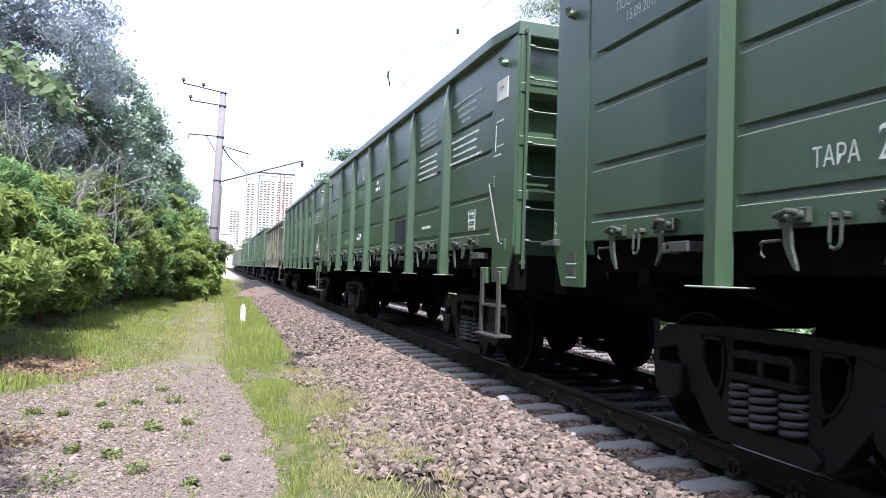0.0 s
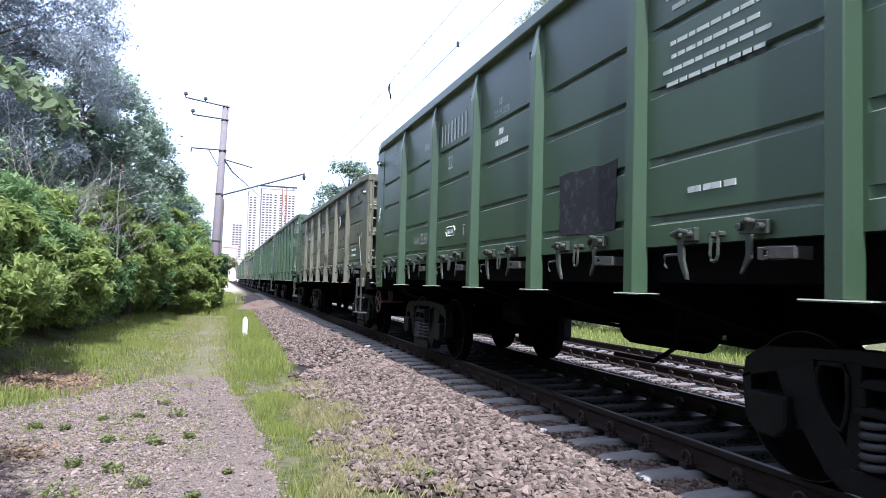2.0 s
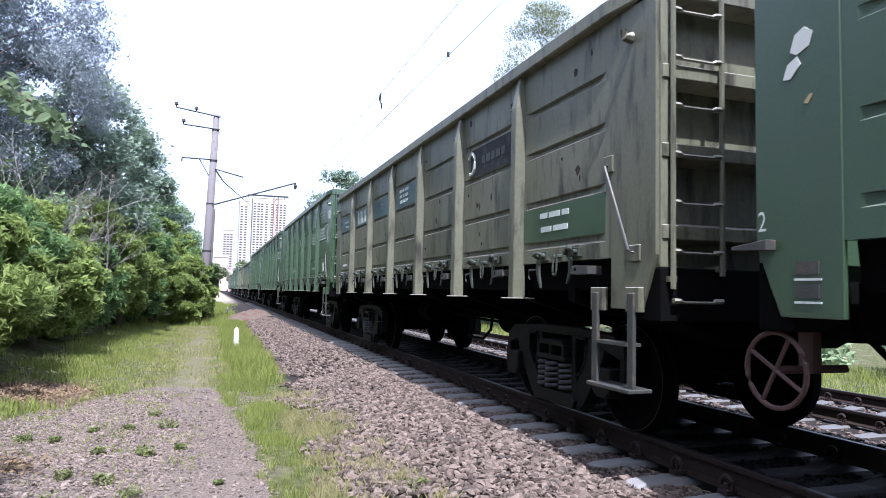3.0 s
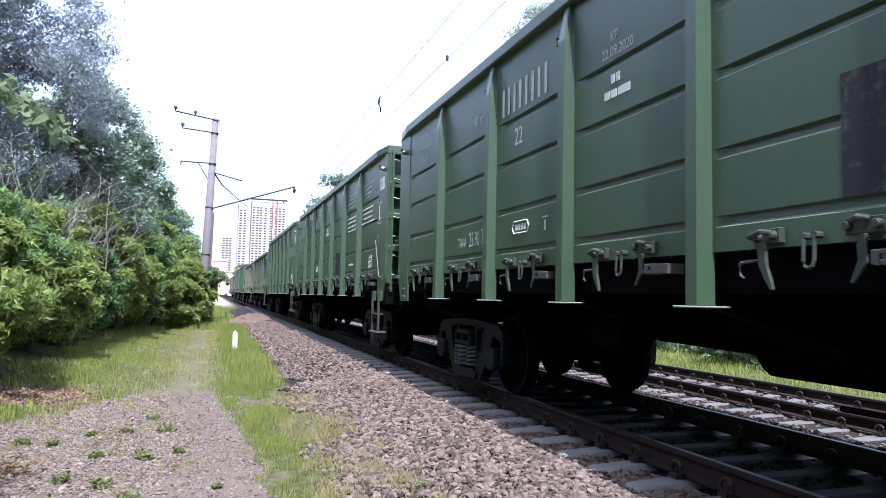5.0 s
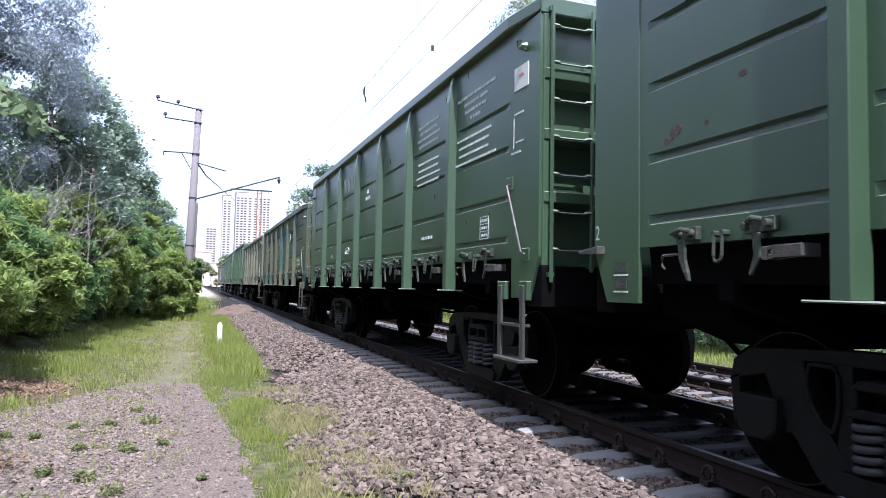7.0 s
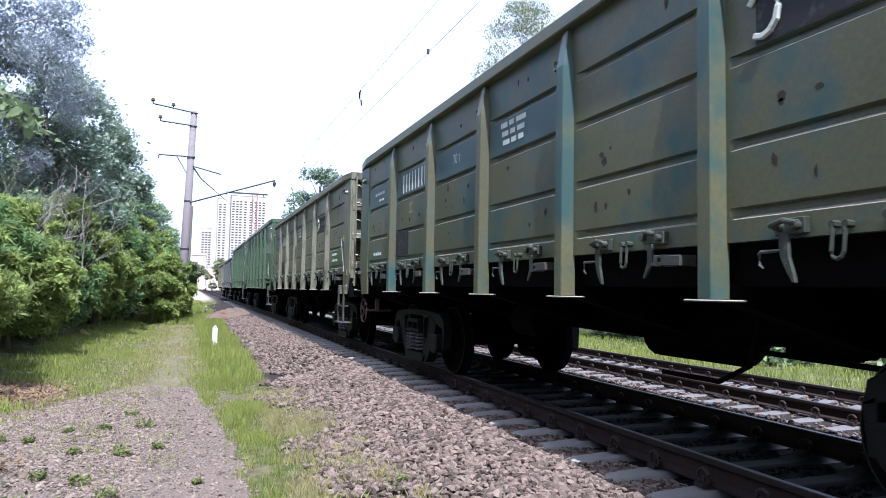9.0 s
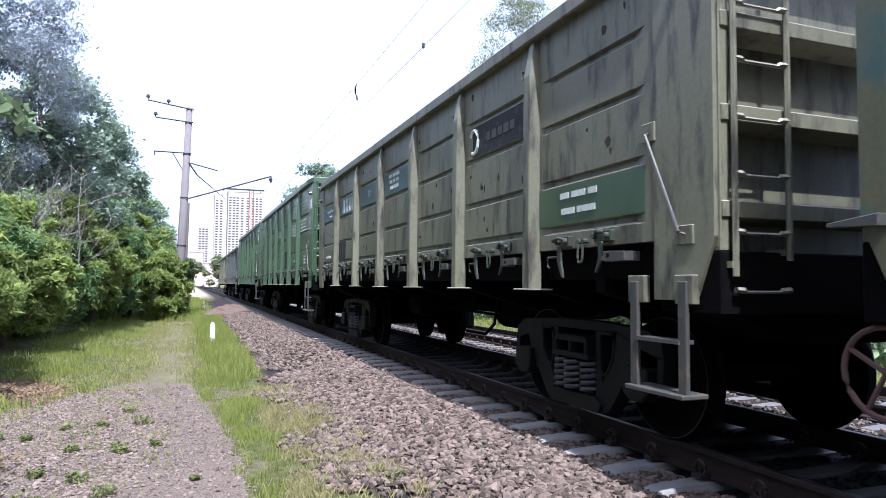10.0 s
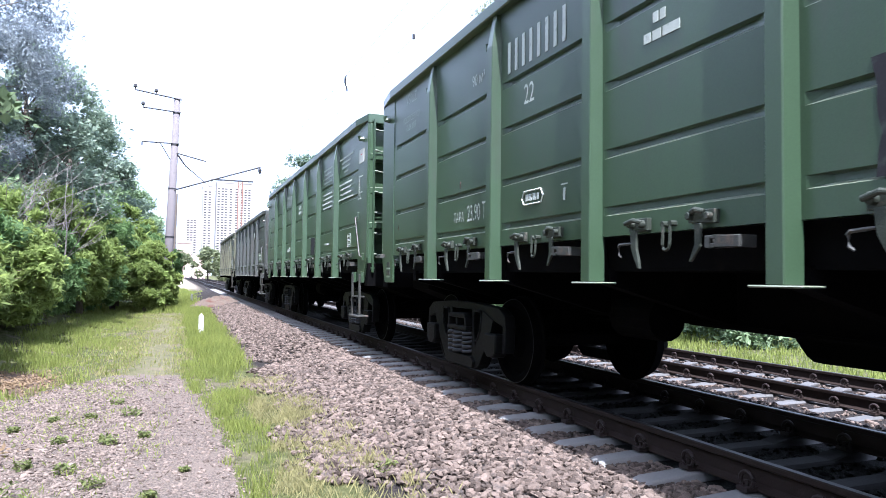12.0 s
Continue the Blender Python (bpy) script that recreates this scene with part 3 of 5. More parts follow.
def claw_mesh():
    s = Shape()
    for dy in (-0.075, 0.06):
        s.tube([(-0.03, dy, 0.0), (-0.10, dy, 0.0)], [0.038, 0.03], 8)
    s.box(-0.05, 0.0, -0.13, 0.11, -0.055, 0.05)
    s.tube([(-0.085, -0.10, 0.01), (-0.11, -0.02, 0.03), (-0.10, 0.10, 0.005)], 0.022, 6)
    s.prism([(-0.035, -0.05), (0.045, -0.05), (0.035, -0.19), (0.0, -0.27), (-0.055, -0.36), (-0.085, -0.365), (-0.075, -0.31), (-0.04, -0.2)], "x", -0.09, -0.062)
    return s.mesh("hatch_claw", LUG, 0.006)


def hook_mesh():
    s = Shape()
    s.tube([(-0.06, 0.04, -0.155), (-0.085, 0.075, -0.16), (-0.1, 0.165, -0.165), (-0.1, 0.18, -0.18), (-0.098, 0.175, -0.25), (-0.092, 0.15, -0.272)], [0.01, 0.013, 0.013, 0.013, 0.012, 0.008], 6)
    return s.mesh("hatch_hook", WORN)


def ring_mesh():
    s = Shape()
    for dy in (-0.045, 0.045):
        s.tube([(0.0, dy, 0.0), (-0.06, dy, 0.0)], 0.024, 7)
    pts = [(-0.05, -0.042, 0.0), (-0.06, -0.042, -0.16)] + [(-0.062, -0.042 * math.cos(a), -0.16 - 0.045 * math.sin(a)) for a in (0.8, 1.57, 2.3)] + \
          [(-0.06, 0.042, -0.16), (-0.05, 0.042, 0.0)]
    s.tube(pts, 0.013, 6)
    return s.mesh("lifting_ring", LUG)


def bracket_mesh():
    """Stop bar with a square hole, on a pointed hanger."""
    s = Shape()
    out = -0.115
    s.box(out, out + 0.03, -0.27, -0.05, -0.235, -0.15)
    s.box(out, out + 0.03, 0.0, 0.055, -0.235, -0.15)
    s.box(out, out + 0.03, -0.05, 0.0, -0.235, -0.205)
    s.box(out, out + 0.03, -0.05, 0.0, -0.175, -0.15)
    s.box(out + 0.03, 0.05, 0.03, 0.05, -0.235, -0.15)
    s.box(out + 0.03, 0.05, -0.27, -0.25, -0.235, -0.15)
    return s.mesh("stop_bracket", WORN, 0.006)


def lug_mesh():
    s = Shape()
    s.box(-0.055, 0.0, -0.15, 0.12, -0.05, 0.05)
    for dy in (-0.11, 0.085):
        s.tube([(-0.05, dy, 0.0), (-0.10, dy, 0.0)], 0.03, 8)
    s.tube([(-0.07, -0.06, 0.03), (-0.10, 0.0, 0.045), (-0.07, 0.07, 0.03)], 0.024, 6)
    s.prism([(-0.03, -0.05), (0.04, -0.05), (0.03, -0.2), (0.085, -0.33), (0.06, -0.335), (-0.03, -0.22)], "x", -0.07, -0.045)
    return s.mesh("hatch_lug", LUG, 0.006)


def ladder_rungs(holder, x, xs, zs, y, material):
    for z in zs:
        r = Shape()
        a, b = xs
        r.tube([(a, y, z), (a + 0.06, y, z - 0.003), (a + 0.08, y, z - 0.012), (b - 0.08, y, z - 0.012), (b - 0.06, y, z - 0.003), (b, y, z)],
               [0.02, 0.02, 0.011, 0.011, 0.02, 0.02], 6)
        part("rung", r, material, holder)


def bogie_frame_shape(side):
    """Cast side frame in the plane of the journals: arched top chord, broad sloping arms round rounded windows, spring seat and jaws."""
    s = Shape()
    x0, x1 = (-1.09, -0.97) if side < 0 else (0.97, 1.09)
    s.prism([(-1.2, 0.62), (-1.17, 0.76), (-1.02, 0.845), (-0.35, 0.885), (0.35, 0.885), (1.02, 0.845), (1.17, 0.76), (1.2, 0.62), (1.07, 0.66), (0.9, 0.70),
             (0.62, 0.80), (-0.62, 0.80), (-0.9, 0.70), (-1.07, 0.66)], "x", x0, x1)
    for k in (-1, 1):
        arm = [(0.62, 0.805), (0.90, 0.705), (0.84, 0.56), (0.70, 0.38), (0.54, 0.17), (0.46, 0.115), (0.30, 0.13), (0.30, 0.24), (0.41, 0.36), (0.47, 0.44), (0.56, 0.56), (0.60, 0.68)]
        s.prism([(k * u, w) for u, w in arm], "x", x0 - 0.012, x1 + 0.012)
        column = [(0.31, 0.81), (0.42, 0.81), (0.385, 0.74), (0.375, 0.6), (0.395, 0.48), (0.41, 0.36), (0.31, 0.24)]
        s.prism([(k * u, w) for u, w in column], "x", x0 - 0.006, x1 + 0.006)
        # raised lips round the windows, and the jaws that hold the axle boxes
        lip = [(k * 0.42, 0.79), (k * 0.57, 0.79), (k * 0.595, 0.72), (k * 0.575, 0.58), (k * 0.49, 0.455), (k * 0.43, 0.43), (k * 0.40, 0.5), (k * 0.385, 0.62), (k * 0.39, 0.74)]
        s.tube([((x0 - 0.012) if side < 0 else (x1 + 0.012), u, w) for u, w in lip], 0.017, 5, True)
        s.prism([(k * 1.12, 0.68), (k * 1.2, 0.64), (k * 1.17, 0.36), (k * 1.11, 0.36)], "x", x0, x1)
        s.prism([(k * 0.69, 0.70), (k * 0.78, 0.70), (k * 0.76, 0.36), (k * 0.70, 0.38)], "x", x0, x1)
    s.prism([(-0.36, 0.245), (0.36, 0.245), (0.44, 0.19), (0.40, 0.115), (-0.40, 0.115), (-0.44, 0.19)], "x", x0 - 0.05, x1 + 0.05)
    return s


def bolster_end_shape(side, yb):
    """Open cast end of the bolster above the springs, with two pockets."""
    s = Shape()
    a, b = (-1.17, -0.9) if side < 0 else (0.9, 1.17)
    s.prism([(yb - 0.27, 0.70), (yb - 0.23, 0.745), (yb + 0.23, 0.745), (yb + 0.27, 0.70), (yb + 0.25, 0.69), (yb - 0.25, 0.69)], "x", a, b)
    s.box(a, b, yb - 0.3, yb + 0.3, 0.545, 0.595)
    for dy in (-0.275, -0.02, 0.235):
        s.box(a, b, yb + dy, yb + dy + 0.04, 0.59, 0.70)
    m = (a + b) / 2
    s.box(m - 0.01, m + 0.01, yb - 0.26, yb + 0.26, 0.59, 0.70)
    return s


def spring_shape(x, y):
    s = Shape()
    turns, n = 5, 70
    pts = [(x + 0.088 * math.cos(2 * math.pi * turns * i / n), y + 0.088 * math.sin(2 * math.pi * turns * i / n), 0.262 + 0.27 * i / n) for i in range(n + 1)]
    s.tube(pts, 0.0225, 6)
    return s


def wheel_shape(x, sign):
    """Rolled wheel about the x axis at the origin: flange inside, tread, dished disc and hub."""
    return Shape().disc((x, 0, 0), [(sign * 0.065, 0.09), (sign * 0.065, 0.14), (sign * 0.015, 0.20), (sign * 0.015, 0.36), (sign * 0.06, 0.40), (sign * 0.065, 0.47),
                                    (-sign * 0.03, 0.478), (-sign * 0.042, 0.506), (-sign * 0.068, 0.506), (-sign * 0.07, 0.40), (-sign * 0.03, 0.36), (-sign * 0.02, 0.2),
                                    (-sign * 0.09, 0.14), (-sign * 0.09, 0.09)], 40)


def lettering(text, size, y, z, x, holder, squeeze=0.8, material=None):
    cu = bpy.data.curves.new("lettering", "FONT")
    cu.body, cu.size, cu.extrude = text, size, 0.0
    cu.align_x, cu.align_y = "CENTER", "CENTER"
    tmp = bpy.data.objects.new("lettering", cu)
    me = bpy.data.meshes.new_from_object(tmp)
    bpy.data.objects.remove(tmp)
    me.transform(Matrix.Diagonal((squeeze, 1, 1, 1)))
    me.materials.append(material or STENCIL)
    ob = part("lettering", me, None, holder)
    ob.matrix_basis = Matrix.Translation((x, y, z)) @ ON_SIDE
    return ob


def bars(y, z, x, widths, tall, gap, holder, name="lettering_bar", material=None):
    """Unreadable writing: a row of plain bars, centred on y."""
    total = sum(widths) + gap * (len(widths) - 1)
    at = y + total / 2
    for w in widths:
        part(name, Shape().box(x - 0.002, x + 0.002, at - w, at, z - tall / 2, z + tall / 2), material or STENCIL, holder)
        at -= w + gap


def scabs(wagon, rr, count, top, face, material):
    """Small ragged spots where the paint has rusted through."""
    for _ in range(count):
        y0, y1 = BAYS[rr.randrange(7)]
        u, w = rr.uniform(y0 + 0.14, y1 - 0.14), rr.choice((rr.uniform(1.76, 1.98), rr.uniform(2.17, 2.46), rr.uniform(3.12, top - 0.2), rr.uniform(2.17, 2.3)))
        a, b = rr.uniform(0.012, 0.045), rr.uniform(0.02, 0.06)
        out = [(u + a * rr.uniform(0.55, 1.1) * math.cos(q), w + b * rr.uniform(0.55, 1.1) * math.sin(q)) for q in (0.2, 1.1, 2.0, 3.0, 4.1, 5.2)]
        part("paint_scab", Shape().prism(out, "x", face - 0.002, face + 0.002), material, wagon)


def build_wagon(paint, top, old, label, seed):
    rr = random.Random(seed)
    wagon = tagged(new("gondola_wagon", None), label, "freight wagon", group="train of gondola wagons")
    face = -1.492
    grooves = (3.04, 2.6, 2.1, 1.68) if not old else (2.96, 2.55, 2.06, 1.66)
    steel = paint
    # side walls, both sides
    for y0, y1 in BAYS:
        part("side_panel", panel_shape(y0, y1, top - 0.08, grooves, face), steel, wagon)
        part("side_panel", Shape().box(1.41, 1.45, y0, y1, 1.42, top - 0.08), steel, wagon)
    for y in STAKES:
        part("side_stake", stake_shape(y, top, face), steel, wagon, bevel=0.008)
        part("side_stake", Shape().prism([(1.45, 1.15), (1.585, 1.15), (1.46, top - 0.08), (1.45, top - 0.08)], "y", y - 0.09, y + 0.09), steel, wagon)
    for sg in (-1, 1):
        part("corner_plate", corner_shape(sg, top), steel, wagon, bevel=0.004)
        part("corner_plate", Shape().box(1.46, 1.50, min(sg * 5.94, sg * HALF), max(sg * 5.94, sg * HALF), 1.2, top - 0.05), steel, wagon)
        # top rails with bevelled ends
    for sg in (-1, 1):
        out = 1.575
        plan = [(sg * 1.36, -HALF), (sg * 1.50, -HALF), (sg * out, -HALF + 0.55), (sg * out, HALF - 0.55), (sg * 1.50, HALF), (sg * 1.36, HALF)]
        part("top_rail", Shape().prism(plan, "z", top - 0.13, top), steel, wagon, bevel=0.012)
        # end walls: sheet, beams and head rail
        ye = sg * (HALF - 0.23)
        part("end_wall", Shape().box(-1.40, 1.40, min(ye, ye + sg * 0.03), max(ye, ye + sg * 0.03), 1.3, top - 0.1), steel, wagon)
        part("end_top_rail", Shape().box(-1.50, 1.50, min(ye - sg * 0.02, sg * HALF + sg * 0.02), max(ye - sg * 0.02, sg * HALF + sg * 0.02), top - 0.16, top + 0.003), steel, wagon, bevel=0.012)
        zs = (top - 0.72, top - 1.29, top - 1.87)
        for z in zs:
            part("end_beam", Shape().prism([(ye + sg * 0.03, z - 0.07), (sg * HALF + sg * 0.03, z - 0.05), (sg * HALF + sg * 0.03, z + 0.05), (ye + sg * 0.03, z + 0.09)], "x", -1.46, 1.46), steel, wagon, bevel=0.006)
        part("end_sill", Shape().box(-1.47, 1.47, min(ye, sg * (HALF + 0.02)), max(ye, sg * (HALF + 0.02)), 1.02, 1.40), SHADED_STEEL, wagon, bevel=0.01)
        part("draft_gear_housing", Shape().prism([(-1.1, 1.3), (1.1, 1.3), (1.1, 1.02), (0.5, 0.8), (-0.5, 0.8), (-1.1, 1.02)], "y", min(sg * 5.5, sg * 6.2), max(sg * 5.5, sg * 6.2)), SHADED_STEEL, wagon, bevel=0.01)
        part("corner_post", Shape().box(-1.468, -1.40, min(sg * (HALF - 0.06), sg * (HALF + 0.015)), max(sg * (HALF - 0.06), sg * (HALF + 0.015)), 1.4, top - 0.16), steel, wagon, bevel=0.006)
        part("corner_post", Shape().box(1.40, 1.468, min(sg * (HALF - 0.06), sg * (HALF + 0.015)), max(sg * (HALF - 0.06), sg * (HALF + 0.015)), 1.4, top - 0.16), steel, wagon)
        # coupler
        c = Shape()
        c.box(-0.11, 0.11, min(sg * 6.3, sg * 6.85), max(sg * 6.3, sg * 6.85), 0.93, 1.15)
        c.prism([(-0.2, sg * 6.8), (0.14, sg * 6.8), (0.2, sg * 6.93), (-0.05, sg * 6.95), (-0.16, sg * 6.93)], "z", 0.9, 1.2)
        part("coupler", c, SHADED_STEEL, wagon, bevel=0.015)
        part("brake_hose", Shape().tube([(0.35, sg * 6.5, 1.0), (0.4, sg * 6.75, 0.75), (0.38, sg * 6.95, 0.62)], 0.028, 7), SHADED_STEEL, wagon)
    # ladder on the leading end, beside the visible corner
    ye = -HALF - 0.06
    lad = part("ladder", Shape().tube([(-1.40, ye, 1.25), (-1.40, ye, top - 0.1)], 0.02, 6).tube([(-0.98, ye, 1.35), (-0.98, ye, top - 0.1)], 0.02, 6)
               .box(-1.43, -1.37, ye, -HALF + 0.1, top - 0.14, top - 0.1).box(-1.43, -1.37, ye, -HALF + 0.1, 1.3, 1.34).box(-1.01, -0.95, ye, -HALF + 0.1, 1.38, 1.42), steel, wagon)
    ladder_rungs(lad, 0, (-1.40, -0.98), [top - 0.28 - 0.345 * i for i in range(7)], ye, steel)
    # lower step of grey steel under the leading corner
    st = part("foot_step", Shape().box(-1.60, -1.40, -6.33, -5.75, 0.50, 0.53), WORN, wagon, "grey steel foot step", bevel=0.006)
    part("step_rail", Shape().box(-1.56, -1.53, -5.84, -5.76, 0.52, 1.22), WORN, st, bevel=0.006)
    part("step_rail", Shape().box(-1.56, -1.53, -6.32, -6.24, 0.52, 1.22), WORN, st, bevel=0.006)
    part("tread_bar", Shape().box(-1.57, -1.45, -6.26, -5.83, 0.83, 0.855), WORN, st)
    part("mounting_plate", Shape().box(-1.545, -1.49, -5.89, -5.72, 1.08, 1.26), steel, st, bevel=0.004)
    part("mounting_plate", Shape().box(-1.545, -1.49, -6.36, -6.20, 1.08, 1.26), steel, st, bevel=0.004)
    # grab rod on the leading corner plate
    g = part("grab_rod", Shape().tube([(-1.50, -5.9, 2.22), (-1.55, -5.92, 2.20), (-1.55, -6.24, 1.53), (-1.50, -6.26, 1.51)], 0.013, 7), WORN, wagon, "pale painted steel rod")
    part("rod_plate", Shape().box(-1.515, -1.49, -5.97, -5.84, 2.16, 2.29), steel, g, bevel=0.004)
    part("rod_plate", Shape().box(-1.515, -1.49, -6.33, -6.19, 1.45, 1.57), steel, g, bevel=0.004)
    # bracket on the trailing corner plate
    part("signal_bracket", Shape().prism([(6.62, 1.47), (6.62, 1.49), (6.36, 1.52), (6.36, 1.46)], "x", -1.57, -1.49), WORN, wagon, bevel=0.004)
    for y in (6.2, -6.2):
        part("roping_eye", Shape().tube([(-1.49, y, top - 0.38), (-1.56, y, top - 0.38), (-1.57, y, top - 0.33)], [0.05, 0.035, 0.03], 8), steel, wagon)
    for y in STAKES:
        part("lashing_loop", Shape().tube([(face, y + 0.17, top - 0.35), (face - 0.05, y + 0.17, top - 0.36), (face - 0.05, y + 0.17, top - 0.42), (face, y + 0.17, top - 0.43)], 0.013, 5), steel, wagon)
    # hatch hardware bay by bay
    claw, hook, ring, bracket, lug = claw_mesh(), hook_mesh(), ring_mesh(), bracket_mesh(), lug_mesh()
    for y0, y1 in BAYS:
        m, w = (y0 + y1) / 2, y1 - y0
        for mesh, name, dy, dz in ((claw, "hatch_claw", 0.32, 1.55), (hook, "hatch_hook", 0.32, 1.55), (ring, "lifting_ring", 0.03, 1.535), (lug, "hatch_lug", -0.27, 1.56), (bracket, "stop_bracket", -0.40, 1.56)):
            o = part(name, mesh, None, wagon)
            o.location = (face, m + dy * w / 1.68 + rr.uniform(-0.012, 0.012), dz)
            o.rotation_euler = (rr.uniform(-0.05, 0.05), 0, 0)
            o.scale = (0.8, 0.8, 0.82)
        part("hatch_cover", Shape().prism([(-1.41, 1.50), (-1.38, 1.24), (-0.2, 1.24), (-0.2, 1.46), (-1.3, 1.50)], "y", y0 + 0.01, y1 - 0.01), SHADED_STEEL, wagon)
        part("hatch_cover", Shape().prism([(1.41, 1.50), (1.38, 1.24), (0.2, 1.24), (0.2, 1.46), (1.3, 1.50)], "y", y0 + 0.01, y1 - 0.01), SHADED_STEEL, wagon)
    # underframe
    part("centre_sill", Shape().prism([(-6.4, 1.36), (6.4, 1.36), (6.4, 0.93), (3.4, 0.9), (2.9, 0.8), (-2.9, 0.8), (-3.4, 0.9), (-6.4, 0.93)], "x", -0.2, 0.2), SHADED_STEEL, wagon)
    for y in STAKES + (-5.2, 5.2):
        part("cross_beam", Shape().prism([(-1.42, 1.26), (1.42, 1.26), (1.42, 1.08), (0.3, 0.84), (-0.3, 0.84), (-1.42, 1.14)], "y", y - 0.06, y + 0.06), SHADED_STEEL, wagon)
    part("air_reservoir", Shape().tube([(0.75, -0.7, 0.74), (0.75, -0.5, 0.74), (0.75, 0.8, 0.74), (0.75, 1.0, 0.74)], [0.1, 0.26, 0.26, 0.1], 16), SHADED_STEEL, wagon, smooth=True)
    part("brake_cylinder", Shape().tube([(-0.55, 1.2, 0.85), (-0.55, 1.75, 0.85)], 0.19, 14), SHADED_STEEL, wagon)
    part("distributor_valve", Shape().box(0.35, 0.75, -1.75, -1.3, 0.66, 0.98).tube([(0.55, -1.75, 0.8), (0.55, -1.98, 0.8)], [0.13, 0.1], 10).box(0.4, 0.6, -1.6, -1.4, 0.9, 1.3), SHADED_STEEL, wagon, bevel=0.015)
    part("far_sill", Shape().prism([(1.30, 1.26), (1.42, 1.26), (1.42, 0.9), (1.36, 0.9), (1.30, 1.0)], "y", -6.2, 6.2), SHADED_STEEL, wagon)
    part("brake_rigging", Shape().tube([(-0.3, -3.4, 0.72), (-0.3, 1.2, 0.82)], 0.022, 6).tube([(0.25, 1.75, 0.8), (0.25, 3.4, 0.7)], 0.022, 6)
         .tube([(-0.9, -2.3, 1.15), (-0.92, -2.2, 0.72), (-0.9, -1.9, 0.58), (-0.9, -1.3, 0.58)], 0.02, 6), SHADED_STEEL, wagon)
    # running gear
    for yb in (-4.325, 4.325):
        bogie = part("bogie", Shape().box(-0.9, 0.9, yb - 0.24, yb + 0.24, 0.42, 0.80).tube([(0, yb, 0.7), (0, yb, 0.96)], 0.16, 12), SHADED_STEEL, wagon)
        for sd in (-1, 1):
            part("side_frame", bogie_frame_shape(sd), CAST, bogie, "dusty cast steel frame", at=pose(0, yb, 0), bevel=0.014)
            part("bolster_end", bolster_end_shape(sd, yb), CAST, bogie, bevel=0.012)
            for dy, out in ((-0.2, 1.06), (0.0, 1.1), (0.2, 1.08)):
                part("coil_spring", spring_shape(sd * out, yb + dy), SPRING, bogie, smooth=True)
        for dy in (-0.46, 0.46):
            part("brake_beam", Shape().prism([(-0.72, 0.42), (0.72, 0.42), (0.72, 0.56), (0.15, 0.72), (-0.15, 0.72), (-0.72, 0.56)], "y", yb + dy - 0.05, yb + dy + 0.05), SHADED_STEEL, bogie)
            part("brake_lever", Shape().prism([(yb + dy - 0.05, 0.5), (yb + dy + 0.05, 0.5), (yb + dy * 1.3 + 0.04, 1.0), (yb + dy * 1.3 - 0.04, 1.0)], "x", -0.06, 0.0), SHADED_STEEL, bogie)
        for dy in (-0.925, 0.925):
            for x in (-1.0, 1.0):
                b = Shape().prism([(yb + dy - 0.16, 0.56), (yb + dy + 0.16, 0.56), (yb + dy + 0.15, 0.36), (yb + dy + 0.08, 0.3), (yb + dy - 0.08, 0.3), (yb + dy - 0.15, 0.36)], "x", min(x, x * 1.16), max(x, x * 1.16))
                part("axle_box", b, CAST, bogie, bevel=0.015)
            ws = part("wheelset", Shape().tube([(-1.12, 0, 0), (1.12, 0, 0)], 0.075, 14), SHADED_STEEL, wagon)
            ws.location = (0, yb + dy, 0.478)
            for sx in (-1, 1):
                part("wheel", wheel_shape(sx * 0.79, sx), SHADED_STEEL, ws, smooth=False)
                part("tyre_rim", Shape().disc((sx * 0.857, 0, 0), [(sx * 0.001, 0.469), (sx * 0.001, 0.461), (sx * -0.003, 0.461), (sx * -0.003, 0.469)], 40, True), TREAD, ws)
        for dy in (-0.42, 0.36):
            part("brake_shoe_hanger", Shape().box(-0.95, -0.7, yb + dy, yb + dy + 0.06, 0.3, 0.8), SHADED_STEEL, wagon)
    # lettering
    x = face - 0.004
    if not old:
        lettering("22", 0.26, 1.9, grooves[0] - 0.2, x, wagon, 0.75)
        bars(1.8, grooves[0] + 0.24, x, [0.05] * 8, 0.30, 0.09, wagon, "fleet_number_bar")
    if not old:
        lettering("УЗ/UZ", 0.19, 5.2, 3.6, x, wagon)
        lettering("ПОСТРОЕН 133", 0.115, 5.2, 3.34, x, wagon)
        lettering("15.09.2017", 0.115, 5.2, 3.22, x, wagon)
        lettering("90 м³", 0.17, 3.0, 3.27, x, wagon)
        lettering("ТАРА", 0.15, 3.5, 1.84, x, wagon, 0.72)
        lettering("23.90 Т", 0.245, 3.03, 1.86, x, wagon, 0.62)
        lettering("КР", 0.11, 0.16, 3.26, x, wagon)
        bars(0.14, 2.92, x, [0.05, 0.05], 0.07, 0.02, wagon)
        bars(0.12, 2.8, x, [0.07, 0.08, 0.16], 0.065, 0.02, wagon)
        lettering("22.09.2020", 0.115, 0.12, 3.14, x, wagon, 0.85)
        for i in range(4):
            bars(-3.3, 3.42 - 0.09 * i, x, [rr.uniform(0.04, 0.15) for _ in range(8 - 2 * (i % 2))], 0.036, 0.025, wagon)
            bars(-4.95, 3.42 - 0.09 * i, x, [rr.uniform(0.04, 0.15) for _ in range(9 - 2 * i)], 0.036, 0.025, wagon)
        for i in range(4):
            bars(-3.3, 2.9 - 0.095 * i, x, [rr.uniform(0.03, 0.13) for _ in range(9 - i % 2)], 0.028, 0.022, wagon)
